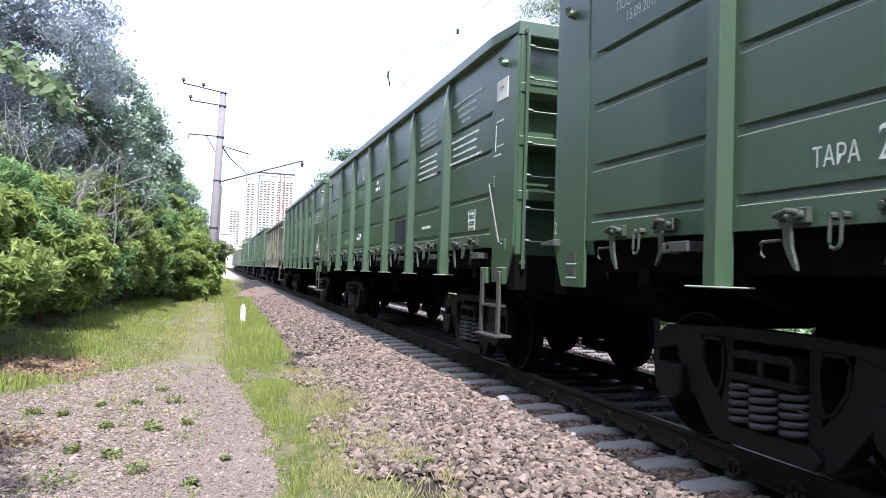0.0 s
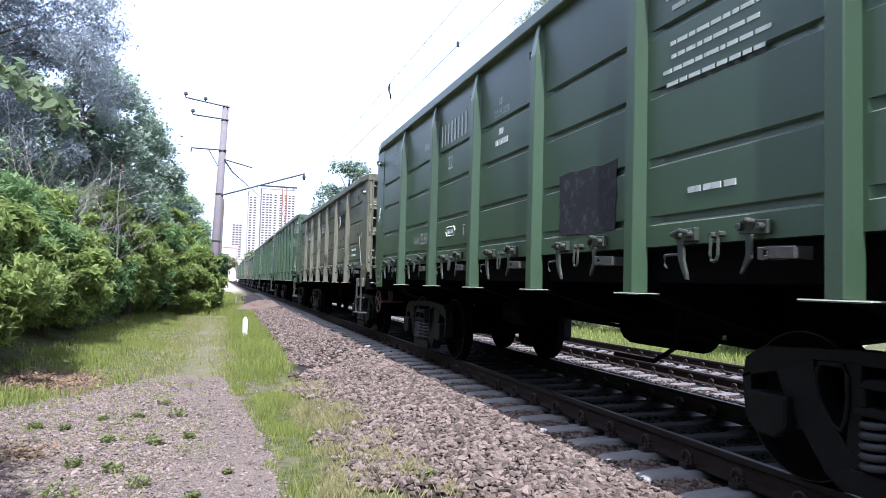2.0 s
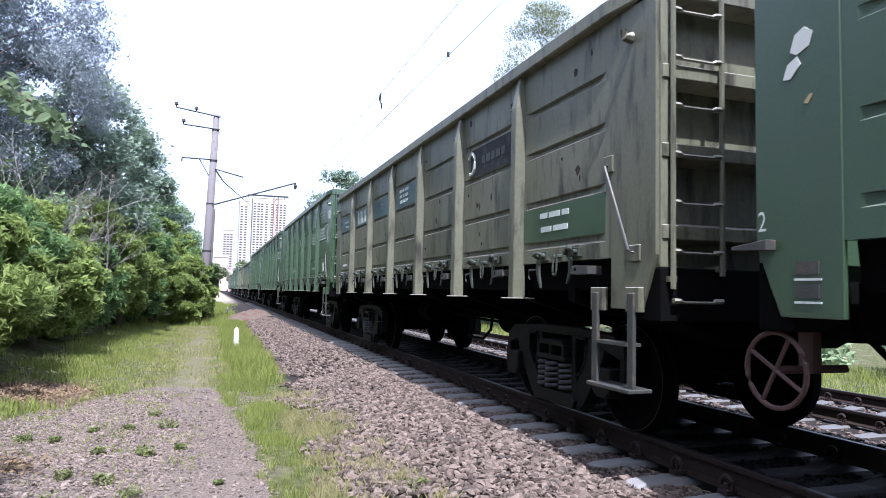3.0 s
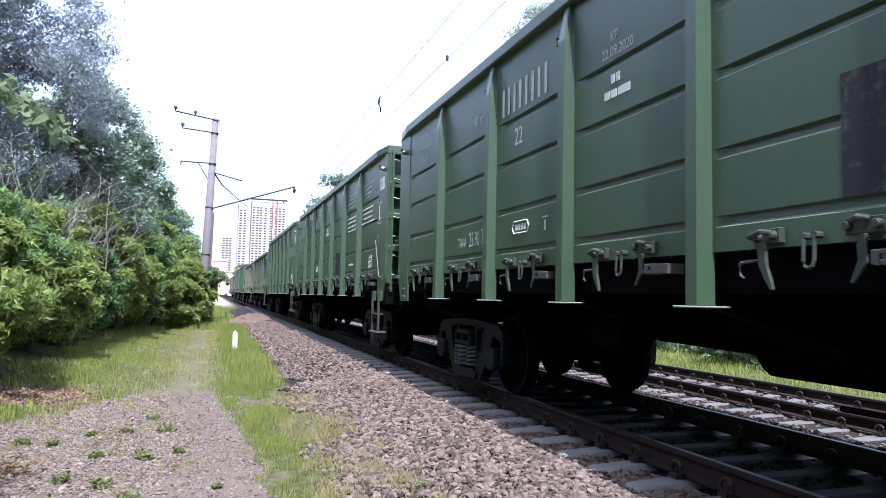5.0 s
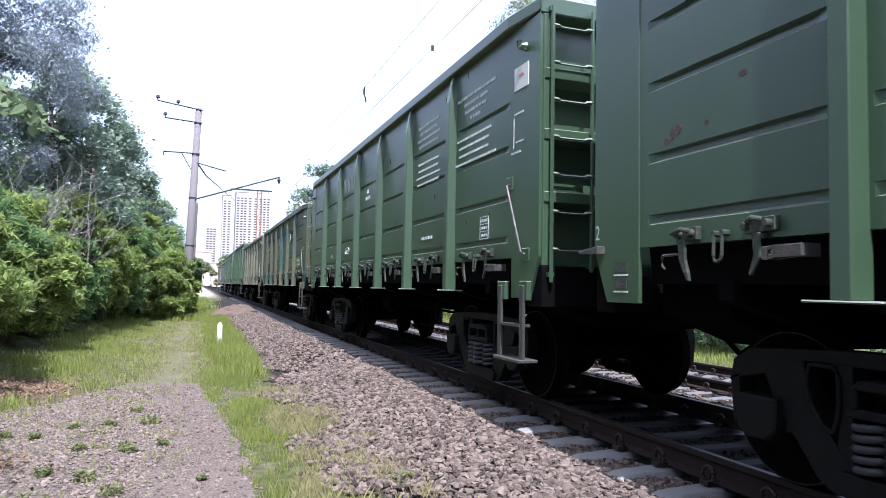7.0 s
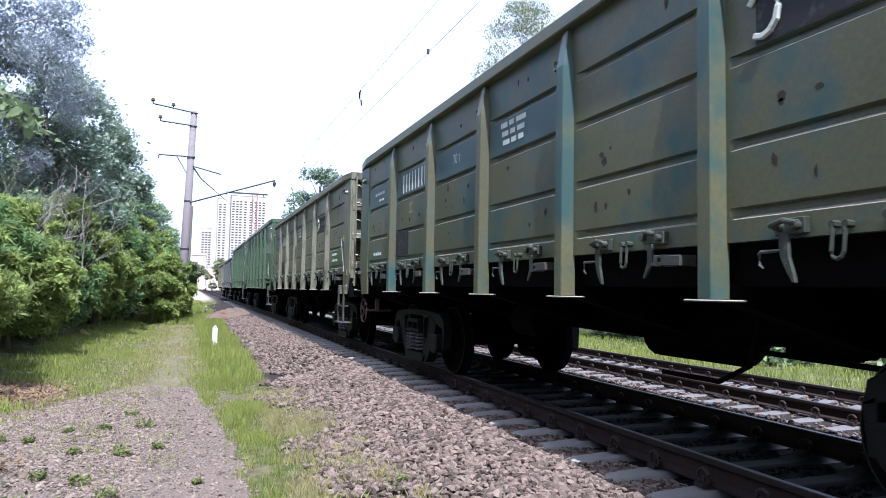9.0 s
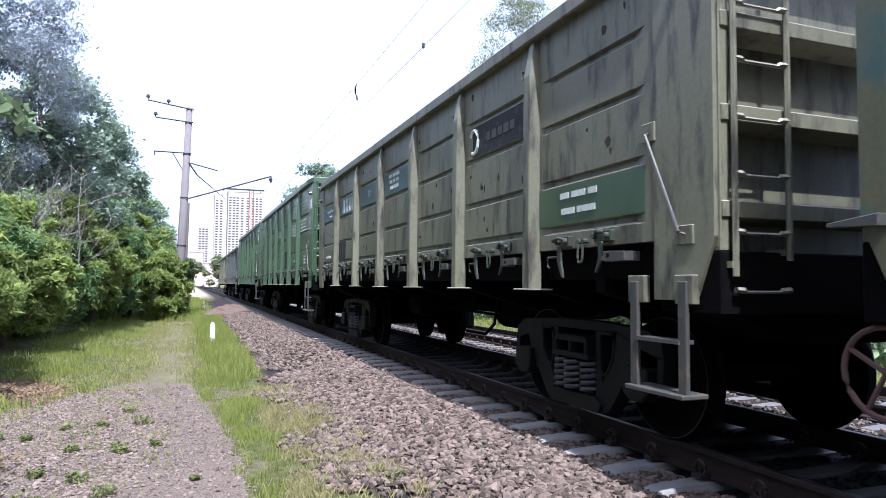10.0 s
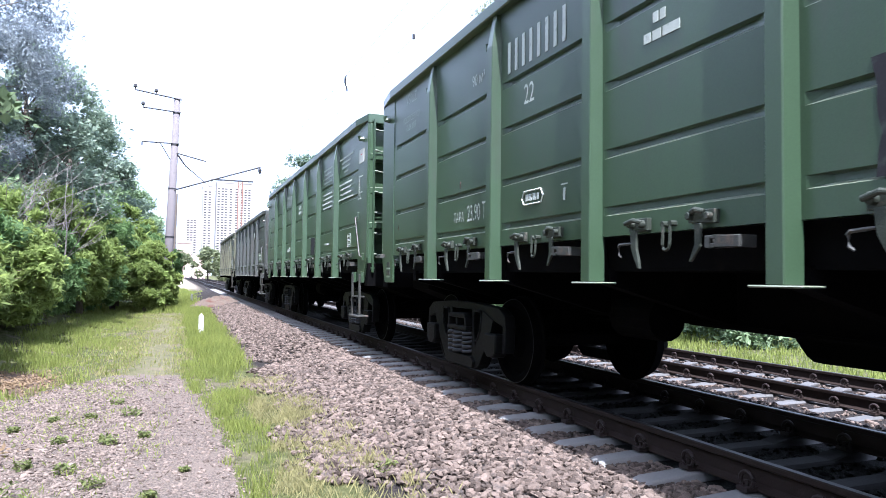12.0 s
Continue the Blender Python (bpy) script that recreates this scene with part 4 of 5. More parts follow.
            bars(-4.9, 2.93 - 0.095 * i, x, [rr.uniform(0.03, 0.13) for _ in range(11 - 2 * (i % 3))], 0.028, 0.022, wagon)
        # outlined plate and arrow mark
        o = Shape()
        for a, b in (((1.98, 1.96), (1.68, 1.96)), ((1.68, 1.96), (1.64, 1.9)), ((1.64, 1.9), (1.68, 1.84)), ((1.68, 1.84), (1.98, 1.84)), ((1.98, 1.84), (2.02, 1.9)), ((2.02, 1.9), (1.98, 1.96))):
            o.tube([(x, *a), (x, *b)], 0.008, 4)
        part("outlined_mark", o, STENCIL, wagon)
        bars(1.83, 1.9, x, [0.05, 0.04, 0.05, 0.04], 0.06, 0.02, wagon)
        bars(1.3, 1.95, x, [0.1], 0.012, 0, wagon)
        bars(1.3, 1.87, x, [0.03], 0.1, 0, wagon)
        bars(-3.3, 1.85, x, [0.12, 0.16, 0.1], 0.04, 0.03, wagon)
        part("paper_notice", Shape().box(-1.508, -1.501, -6.28, -5.98, 3.13, 3.36), WHITE, wagon, "white printed notice")
        bars(-6.13, 3.27, -1.51, [0.1], 0.02, 0, wagon, material=RED)
        for z in (1.72, 1.8, 1.88, 1.96):           # boxed table of overhaul dates
            bars(-5.25, z, x, [0.22], 0.008, 0, wagon)
        for y in (-5.14, -5.36):
            bars(y, 1.84, x, [0.008], 0.24, 0, wagon)
        for z in (1.76, 1.84, 1.92):
            bars(-5.25, z, x, [0.04, 0.05, 0.04], 0.03, 0.015, wagon)
        lettering("2", 0.16, 6.45, 1.62, -1.505, wagon)
        for z in (1.36, 1.24):
            part("data_plate", Shape().box(-1.506, -1.5005, 6.08, 6.22, z - 0.035, z + 0.035), WORN, wagon)
            bars(6.15, z - 0.06, -1.503, [0.17], 0.012, 0, wagon)
        for u, w, tall, wide in ((-6.08, 2.9, 0.02, 0.2), (-6.02, 2.52, 0.02, 0.2), (-5.97, 2.72, 0.3, 0.012), (-6.1, 2.62, 0.015, 0.17)):
            bars(u, w, -1.503, [wide], tall, 0, wagon, "chalk_mark")
    else:
        z1, z2 = grooves[0] - 0.045, grooves[1] + 0.035
        for y0, y1 in (BAYS[6], BAYS[5], BAYS[4], BAYS[3]):
            part("repainted_panel", Shape().box(x + 0.001, x + 0.005, y0 + 0.12, y1 - 0.12, z2, z1), TEAL, wagon, "faded teal repainted strip")
        lettering("22", 0.22, 3.47, grooves[1] - 0.19, x, wagon, 0.75, OCHRE)
        bars(3.35, (z1 + z2) / 2, x - 0.002, [0.05] * 8, 0.27, 0.09, wagon, "fleet_number_bar")
        bars(5.2, z2 + 0.2, x - 0.002, [0.13, 0.22, 0.11], 0.045, 0.05, wagon)
        bars(5.1, z2 + 0.09, x - 0.002, [0.1, 0.12], 0.04, 0.05, wagon)
        lettering("70 т", 0.17, 1.7, z2 + 0.17, x - 0.002, wagon)
        for k in range(3):
            bars(0.2, z2 + 0.28 - 0.09 * k, x - 0.002, [0.14, 0.1, 0.2 - 0.05 * k], 0.05, 0.05, wagon)
        bars(5.3, 1.78, x, [0.1, 0.08, 0.1, 0.08], 0.05, 0.04, wagon)
        bars(-5.0, 1.93, x - 0.003, [0.14, 0.2, 0.12], 0.05, 0.04, wagon)
        bars(-5.0, 1.80, x - 0.003, [0.2, 0.26], 0.05, 0.04, wagon)
        scabs(wagon, rr, 46, top, face, SCAB)
        # operator's panel as a plain dark plate with a pale arc
        part("emblem_panel", Shape().box(x + 0.001, x + 0.004, -4.08, -2.85, z2, z1), TAG, wagon)
        arc = [(x - 0.002, -2.9 + 0.11 * math.cos(a), (z1 + z2) / 2 + 0.13 * math.sin(a)) for a in np.linspace(0.6, 5.2, 10)]
        part("emblem_arc", Shape().tube(arc, 0.022, 5), STENCIL, wagon)
        bars(-3.55, (z1 + z2) / 2, x - 0.002, [0.1, 0.12, 0.1, 0.12, 0.1], 0.09, 0.03, wagon, material=WORN)
        part("repainted_panel", Shape().box(x + 0.001, x + 0.004, -5.85, -4.35, grooves[3] + 0.035, grooves[2] - 0.045), GREEN, wagon, "dark green repainted strip")
    return wagon


def painted_patch(wagon, y, z, w, h, ragged=True):
    """Dark, as a rule ragged patch of overpainting on a side panel."""
    out = []
    for i in range(24):
        a = 2 * math.pi * i / 24
        k = 1 + 0.16 * noise.noise((y * 3 + math.cos(a) * 2, math.sin(a) * 2, z))
        c, s = math.cos(a), math.sin(a)
        sq = 1 / max(abs(c), abs(s)) * (0.8 if ragged else 1.0)
        k = k if ragged else 1.0
        out.append((y + c * sq * k * w / 2, z + s * sq * k * h / 2))
    part("overpainted_patch", Shape().prism(out, "x", -1.4965, -1.4935), TAG, wagon)


def torn_notice(wagon):
    """Remains of a torn white paper on the trailing corner plate."""
    a = [(6.22, 2.66), (6.12, 2.70), (6.04, 2.64), (6.08, 2.54), (6.2, 2.5), (6.27, 2.54)]
    b = [(6.2, 2.49), (6.16, 2.42), (6.27, 2.33), (6.35, 2.34), (6.3, 2.45)]
    for out in (a, b):
        out = [(6.2 + 0.62 * (y - 6.2), 2.5 + 0.7 * (z - 2.5)) for y, z in out]
        part("torn_paper", Shape().prism(out, "x", -1.506, -1.5005), WHITE, wagon, "torn remains of a white notice")
    part("torn_paper", Shape().prism([(6.16, 2.23), (6.12, 2.27), (6.1, 2.265), (6.13, 2.22)], "x", -1.506, -1.5005), OCHRE, wagon)


def worn_diamond(wagon):
    """Ragged patches where the paint has flaked off in a diamond."""
    rr = random.Random(3)
    for _ in range(26):
        u, w = rr.uniform(-1, 1), rr.uniform(-1, 1)
        if abs(u) + abs(w) > 1:
            continue
        y, z, r = 6.16 + 0.14 * u, 1.5 + 0.3 * w, rr.uniform(0.015, 0.035)
        out = [(y + r * rr.uniform(0.6, 1.2) * math.cos(a), z + r * rr.uniform(0.6, 1.2) * math.sin(a)) for a in (0.2, 1.3, 2.4, 3.5, 4.6, 5.6)]
        part("flaked_paint", Shape().prism(out, "x", -1.505, -1.5005), LUG if rr.random() < 0.4 else STENCIL, wagon)


def hand_wheel(wagon):
    c = (-1.42, 6.45, 0.80)
    pts = [(c[0], c[1] + 0.21 * math.cos(a), c[2] + 0.21 * math.sin(a)) for a in np.linspace(0, 2 * math.pi, 24, endpoint=False)]
    s = Shape().tube(pts, 0.015, 7, True)
    for a in (0.5, 2.07, 3.64, 5.2):
        s.tube([c, (c[0], c[1] + 0.21 * math.cos(a), c[2] + 0.21 * math.sin(a))], 0.013, 5)
    s.tube([c, (-0.9, 6.45, 0.80)], 0.025, 6)
    s.box(-1.2, -1.14, 6.40, 6.50, 0.78, 1.15)
    part("brake_hand_wheel", s, WHEEL_RUST, wagon, "rusty spoked hand wheel")


GREEN_LABEL = "green steel gondola wagon with ribbed sides and white lettering"
BROWN_LABEL = "weathered brown gondola wagon with stained ribbed sides"
TEAL_LABEL = "weathered khaki gondola wagon with blue-green patches"
GREY_LABEL = "weathered grey gondola wagon with rust stains"


def start_at(i):
    return FIRST + PITCH * i - 6.57


def build_train():
    kinds = {0: "g", 1: "g", 2: "g", 3: "b", 4: "g", 5: "g", 6: "g", 7: "t", 8: "b", 9: "g", 10: "g", 11: "y", 12: "b"}
    make = {"g": (GREEN, 3.9, False, GREEN_LABEL), "b": (OLD_BROWN, 3.52, True, BROWN_LABEL), "t": (OLD_TEAL, 3.52, True, TEAL_LABEL), "y": (OLD_GREY, 3.52, True, GREY_LABEL)}
    proto, train = {}, []
    for i, k in kinds.items():
        here = pose(0, start_at(i), 0)
        if k not in proto:
            proto[k] = build_wagon(*make[k], 11 + i)
            proto[k].matrix_basis = here
            train.append(proto[k])
        else:
            train.append(copy_thing(proto[k], here))
    painted_patch(train[1], -1.78, 1.86, 0.95, 0.5)
    for i in (2, 5, 9):
        painted_patch(train[i], -1.78 if i != 2 else -1.74, 1.92, 1.2, 0.7)
    painted_patch(train[4], -2.15, 2.02, 0.62, 0.62, False)
    painted_patch(train[10], -1.7, 1.86, 0.6, 0.5)
    painted_patch(train[7], 3.88, 1.88, 0.62, 0.36, False)
    painted_patch(train[8], 3.88, 1.86, 0.62, 0.36, False)
    torn_notice(train[2])
    for i, count in ((5, 34), (6, 10), (9, 12)):
        scabs(train[i], random.Random(60 + i), count, 3.9, -1.492, WHEEL_RUST)
    worn_diamond(train[1])
    for i in (2, 7):
        hand_wheel(train[i])
    return train


TRAIN = build_train()


# ---- line-side ----
def build_mast():
    """Concrete catenary mast that leans slightly, with crossarms and a bracket over the track."""
    mast = tagged(new("catenary_mast", None), "leaning pale concrete mast with steel crossarms and a bracket arm", "railway mast")
    mast.matrix_basis = pose(-4.88, 36, -0.5)

    def lean(z):
        return 0.027 * z
    part("pole", Shape().tube([(0, 0, 0), (lean(3), 0, 3.0), (lean(10.5), 0, 10.52)], [0.23, 0.21, 0.15], 16), POLE_MAT, mast, smooth=True)
    for z, z0, x0, pins in ((10.4, 10.73, -1.65, (-1.65, -0.7)), (9.75, 9.9, -1.28, (-1.28,)), (8.18, 8.2, -1.28, ())):
        x1 = lean(z) + 0.2
        arm = part("crossarm", Shape().tube([(x0, 0, z0), (x1, -0.16, z)], 0.035, 6), IRON, mast)
        for p in pins:
            zz = z + (z0 - z) * (x1 - p) / (x1 - x0)
            part("pin_insulator", Shape().tube([(p, 0, zz), (p, 0, zz + 0.1), (p, 0, zz + 0.14), (p, 0, zz + 0.26)], [0.02, 0.03, 0.1, 0.07], 8), IRON, arm)
    part("arm_brace", Shape().tube([(-0.45, -0.02, 8.18), (0.1, -0.02, 7.25)], 0.02, 5), IRON, mast)
    part("arm_drop", Shape().tube([(-1.28, 0, 8.2), (-1.28, 0, 8.0)], 0.03, 5), IRON, mast)
    for z in (3.5, 5.9, 8.1, 9.7):
        part("steel_band", Shape().tube([(lean(z), 0, z), (lean(z + 0.07), 0, z + 0.07)], 0.243 - 0.0072 * z, 16), IRON, mast)
    arm = part("bracket_arm", Shape().tube([(lean(5.9) + 0.1, -0.15, 5.87), (4.38, -0.15, 7.29)], 0.038, 7), IRON, mast, "dark steel bracket arm over the track")
    part("hanger_insulator", Shape().tube([(4.33, -0.15, 7.27), (4.35, -0.15, 7.12), (4.35, -0.15, 6.95)], [0.03, 0.09, 0.05], 8), IRON, arm)
    part("stay_rod", Shape().tube([(lean(7.7) + 0.1, -0.1, 7.72), (1.7, -0.1, 7.4)], 0.03, 5), IRON, mast)
    part("stay_rod", Shape().tube([(lean(7.7) + 0.1, -0.1, 7.72), (0.75, -0.1, 7.1), (2.2, -0.1, 5.9)], [0.045, 0.03, 0.006], 5), IRON, mast)
    far = tagged(new("catenary_mast", None), "distant slim concrete mast beside the track", "railway mast")
    far.matrix_basis = pose(-4.9, 80, -0.5)
    part("pole", Shape().tube([(0, 0, 0), (0.2, 0, 10.6)], [0.24, 0.17], 12), BARK, far)
    lattice = tagged(new("lattice_mast", None), "distant rusty steel lattice mast between the tracks with a long crossbeam", "railway mast")
    lattice.matrix_basis = pose(2.1, 80, -0.45)
    legs = Shape()
    for x in (-0.24, 0.24):
        legs.box(x - 0.05, x + 0.05, -0.05, 0.05, 0, 12.3)
    part("legs", legs, RUST, lattice)
    for i in range(20):
        k = 1 if i % 2 else -1
        part("brace", Shape().tube([(-0.22 * k, 0, 0.3 + 0.6 * i), (0.22 * k, 0, 0.9 + 0.6 * i)], 0.028, 4), RUST, lattice)
    part("crossbeam", Shape().box(-3.15, 1.4, -0.07, 0.07, 12.3, 12.46).box(-3.15, -3.07, -0.05, 0.05, 12.1, 12.3).box(0.9, 0.98, -0.05, 0.05, 12.1, 12.3), IRON, lattice)


build_mast()


def build_wires():
    w = tagged(new("overhead_wires", None), "thin dark contact and messenger wires over the tracks", "overhead wire", kind="structure")
    for z, r in ((5.98, 0.0038), (6.9, 0.0038)):
        pts = []
        for k in range(67):
            y = -30 + 6.6 * k
            span = ((y - 36) % 44) / 44
            pts.append((-0.1, y, z - (0.25 * span * (1 - span) if z > 6.5 else 0.0)))
        part("wire", Shape().tube(pts, r, 5), IRON, w)
    part("wire_clamp", Shape().tube([(-0.1, 12.6, 5.95), (-0.1, 12.6, 6.05)], 0.03, 6), IRON, w)
    s = Shape().tube([(-0.1, 18.45, 6.84), (-0.12, 18.5, 6.76), (-0.1, 18.6, 6.68), (-0.06, 18.7, 6.6)], [0.01, 0.024, 0.024, 0.01], 8)
    part("line_insulator", s, IRON, w)
    part("line_weight", Shape().tube([(-0.02, 18.75, 6.62), (0.02, 18.85, 6.5)], 0.02, 6), IRON, w)


build_wires()


def build_posts():
    for y, x, h in ((19.2, -3.76, 0.56), (41.8, -3.56, 0.5)):
        post = tagged(new("marker_post", None), "short white painted marker post with a pointed top in grass", "marker post")
        post.matrix_basis = pose(x, y, -0.5)
        part("shaft", Shape().box(-0.065, 0.065, -0.065, 0.065, 0, h), WHITE, post, bevel=0.012)
        s = Shape()
        s.add([(-0.065, -0.065, h), (0.065, -0.065, h), (0.065, 0.065, h), (-0.065, 0.065, h), (0, 0, h + 0.09)], [(0, 1, 4), (1, 2, 4), (2, 3, 4), (3, 0, 4), (0, 3, 2, 1)])
        part("cap", s, WHITE, post)


build_posts()


def build_mound():
    n, m = 40, 26
    xs, ys = np.linspace(-1.3, 1.3, m), np.linspace(-4.5, 4.0, n)
    gx, gy = np.meshgrid(xs, ys)
    d = (gx / 1.3) ** 2 + (gy / 4.4) ** 2
    z = 0.55 * np.clip(1 - d, 0, 1) ** 0.8 * (0.8 + 0.25 * np.sin(gx * 6 + gy * 2.1) * np.sin(gy * 3)) - 0.05
    i = (np.arange(n - 1)[:, None] * m + np.arange(m - 1)[None]).ravel()
    soil = mat("bare_brown_soil", (0.12, 0.09, 0.07), 0.95, 0, 0.3, 2, 25, 0.8, (0.1, 0.04, 0.028), 0.4, 1.5, bump_dist=0.05)
    ob = new("soil_mound", cloud("soil_mound", np.stack([gx, gy, z], -1).reshape(-1, 3), np.stack([i, i + 1, i + m + 1, i + m], 1), soil, True))
    ob.matrix_basis = pose(-2.3, 37.6, -0.42, 0, 0, -12)
    tagged(ob, "low mound of bare brown soil beside the ballast", "soil mound")


build_mound()


# ---- vegetation ----
def leaf_arrays(c, size, droop=0.3, long=1.9):
    """Folded pointed leaves at the centres c: two triangles either side of the midrib."""
    n = len(c)
    d = rng.normal(size=(n, 3))
    d[:, 2] = d[:, 2] * 0.45 - droop
    d /= np.linalg.norm(d, axis=1)[:, None]
    side = np.cross(d, rng.normal(size=(n, 3)) * 0.5 + np.array([0, 0, 1.0]))
    side /= np.linalg.norm(side, axis=1)[:, None] + 1e-9
    up = np.cross(side, d)
    s = size[:, None]
    v = np.stack([c - d * s * long / 2, c + side * s * 0.5 + up * s * 0.14, c + d * s * long / 2, c - side * s * 0.5 + up * s * 0.14], 1)
    o = 4 * np.arange(n)[:, None]
    f = np.concatenate([o + np.array([[0, 1, 2]]), o + np.array([[0, 2, 3]])])
    return v.reshape(-1, 3), f


def broad_leaves(c, size, droop=0.7):
    """Rounded pointed leaves of six corners."""
    n = len(c)
    d = rng.normal(size=(n, 3))
    d[:, 2] = d[:, 2] * 0.4 - droop
    d /= np.linalg.norm(d, axis=1)[:, None]
    side = np.cross(d, rng.normal(size=(n, 3)) * 0.6 + np.array([0, -0.6, 0.8]))
    side /= np.linalg.norm(side, axis=1)[:, None] + 1e-9
    up = np.cross(side, d)
    s = size[:, None]
    v = np.stack([c - d * s * 0.6, c - d * s * 0.35 + side * s * 0.5 + up * s * 0.1, c + d * s * 0.15 + side * s * 0.48 + up * s * 0.1, c + d * s * 0.75,
                  c + d * s * 0.15 - side * s * 0.48 + up * s * 0.1, c - d * s * 0.35 - side * s * 0.5 + up * s * 0.1], 1)
    o = 6 * np.arange(n)[:, None]
    return v.reshape(-1, 3), np.concatenate([o + np.array([t]) for t in ((0, 1, 2), (0, 2, 3), (0, 3, 4), (0, 4, 5))])


def crown_points(clumps, count, shell=0.55):
    """Points in lumpy clumps (x, y, z, radius): most near each clump's skin."""
    cl = np.array(clumps)
    w = cl[:, 3] ** 2
    k = rng.choice(len(cl), count, p=w / w.sum())
    d = rng.normal(size=(count, 3))
    d /= np.linalg.norm(d, axis=1)[:, None]
    r = cl[k, 3] * (shell + (1 - shell) * rng.uniform(0, 1, count) ** 0.5) * rng.uniform(0.55, 1.15, count)
    r *= 1 + 0.35 * np.abs(rng.normal(0, 1, count)) * (rng.uniform(0, 1, count) < 0.25)
    return cl[k, :3] + d * r[:, None] * np.array([1, 1, 0.85])


def limbs(height_, clumps, r0, seed, start=0.2):
    rr = random.Random(seed)
    s = Shape()
    top = Vector((rr.uniform(-0.3, 0.3), rr.uniform(-0.3, 0.3), height_ * 0.85))
    mid = Vector((rr.uniform(-0.15, 0.15), rr.uniform(-0.15, 0.15), height_ * 0.45))
    s.tube([(0, 0, -0.3), mid, top], [r0, r0 * 0.7, r0 * 0.2], 9)
    for x, y, z, r in clumps[: 40]:
        base = Vector((0, 0, 0)).lerp(top, min(0.9, max(start, (z - r * 0.6) / height_)))
        end = Vector((x, y, z))
        s.tube([base, base.lerp(end, 0.5) + Vector((0, 0, 0.15 * r)), end], [r0 * 0.16, r0 * 0.1, r0 * 0.025], 5)
    return s


def tree(name, x, y, tall, spread, count, leaf, size, label, seed, low=0.25, bark=None, droop=0.3, long=1.9, clump=0.3, number=26):
    rr = random.Random(seed)
    t = tagged(new(name, None), label, "tree" if "tree" in name else "shrub")
    t.matrix_basis = pose(x, y, float(height(x, y)))
    clumps = []
    for i in range(number):
        u = rr.random()
        z = tall * (low + (1 - low) * u)
        wide = spread * (math.sin(math.pi * min(0.97, 0.16 + 0.8 * u)) ** 0.7)
        a, q = rr.uniform(0, 2 * math.pi), math.sqrt(rr.random()) * wide
        r = spread * clump * rr.uniform(0.65, 1.25)
        clumps.append((q * math.cos(a), q * math.sin(a), min(z, tall - r * 0.6), r))
    part("trunk", limbs(tall, clumps, 0.02 * tall + 0.05, seed, low * 0.6), bark or BARK, t, smooth=True)
    p = crown_points(clumps, count)
    p[:, 2] = np.maximum(p[:, 2], 0.05)
    v, f = leaf_arrays(p, rng.uniform(size * 0.65, size * 1.3, count), droop, long)
    part("crown", cloud("crown", v, f, leaf), None, t)
    return t


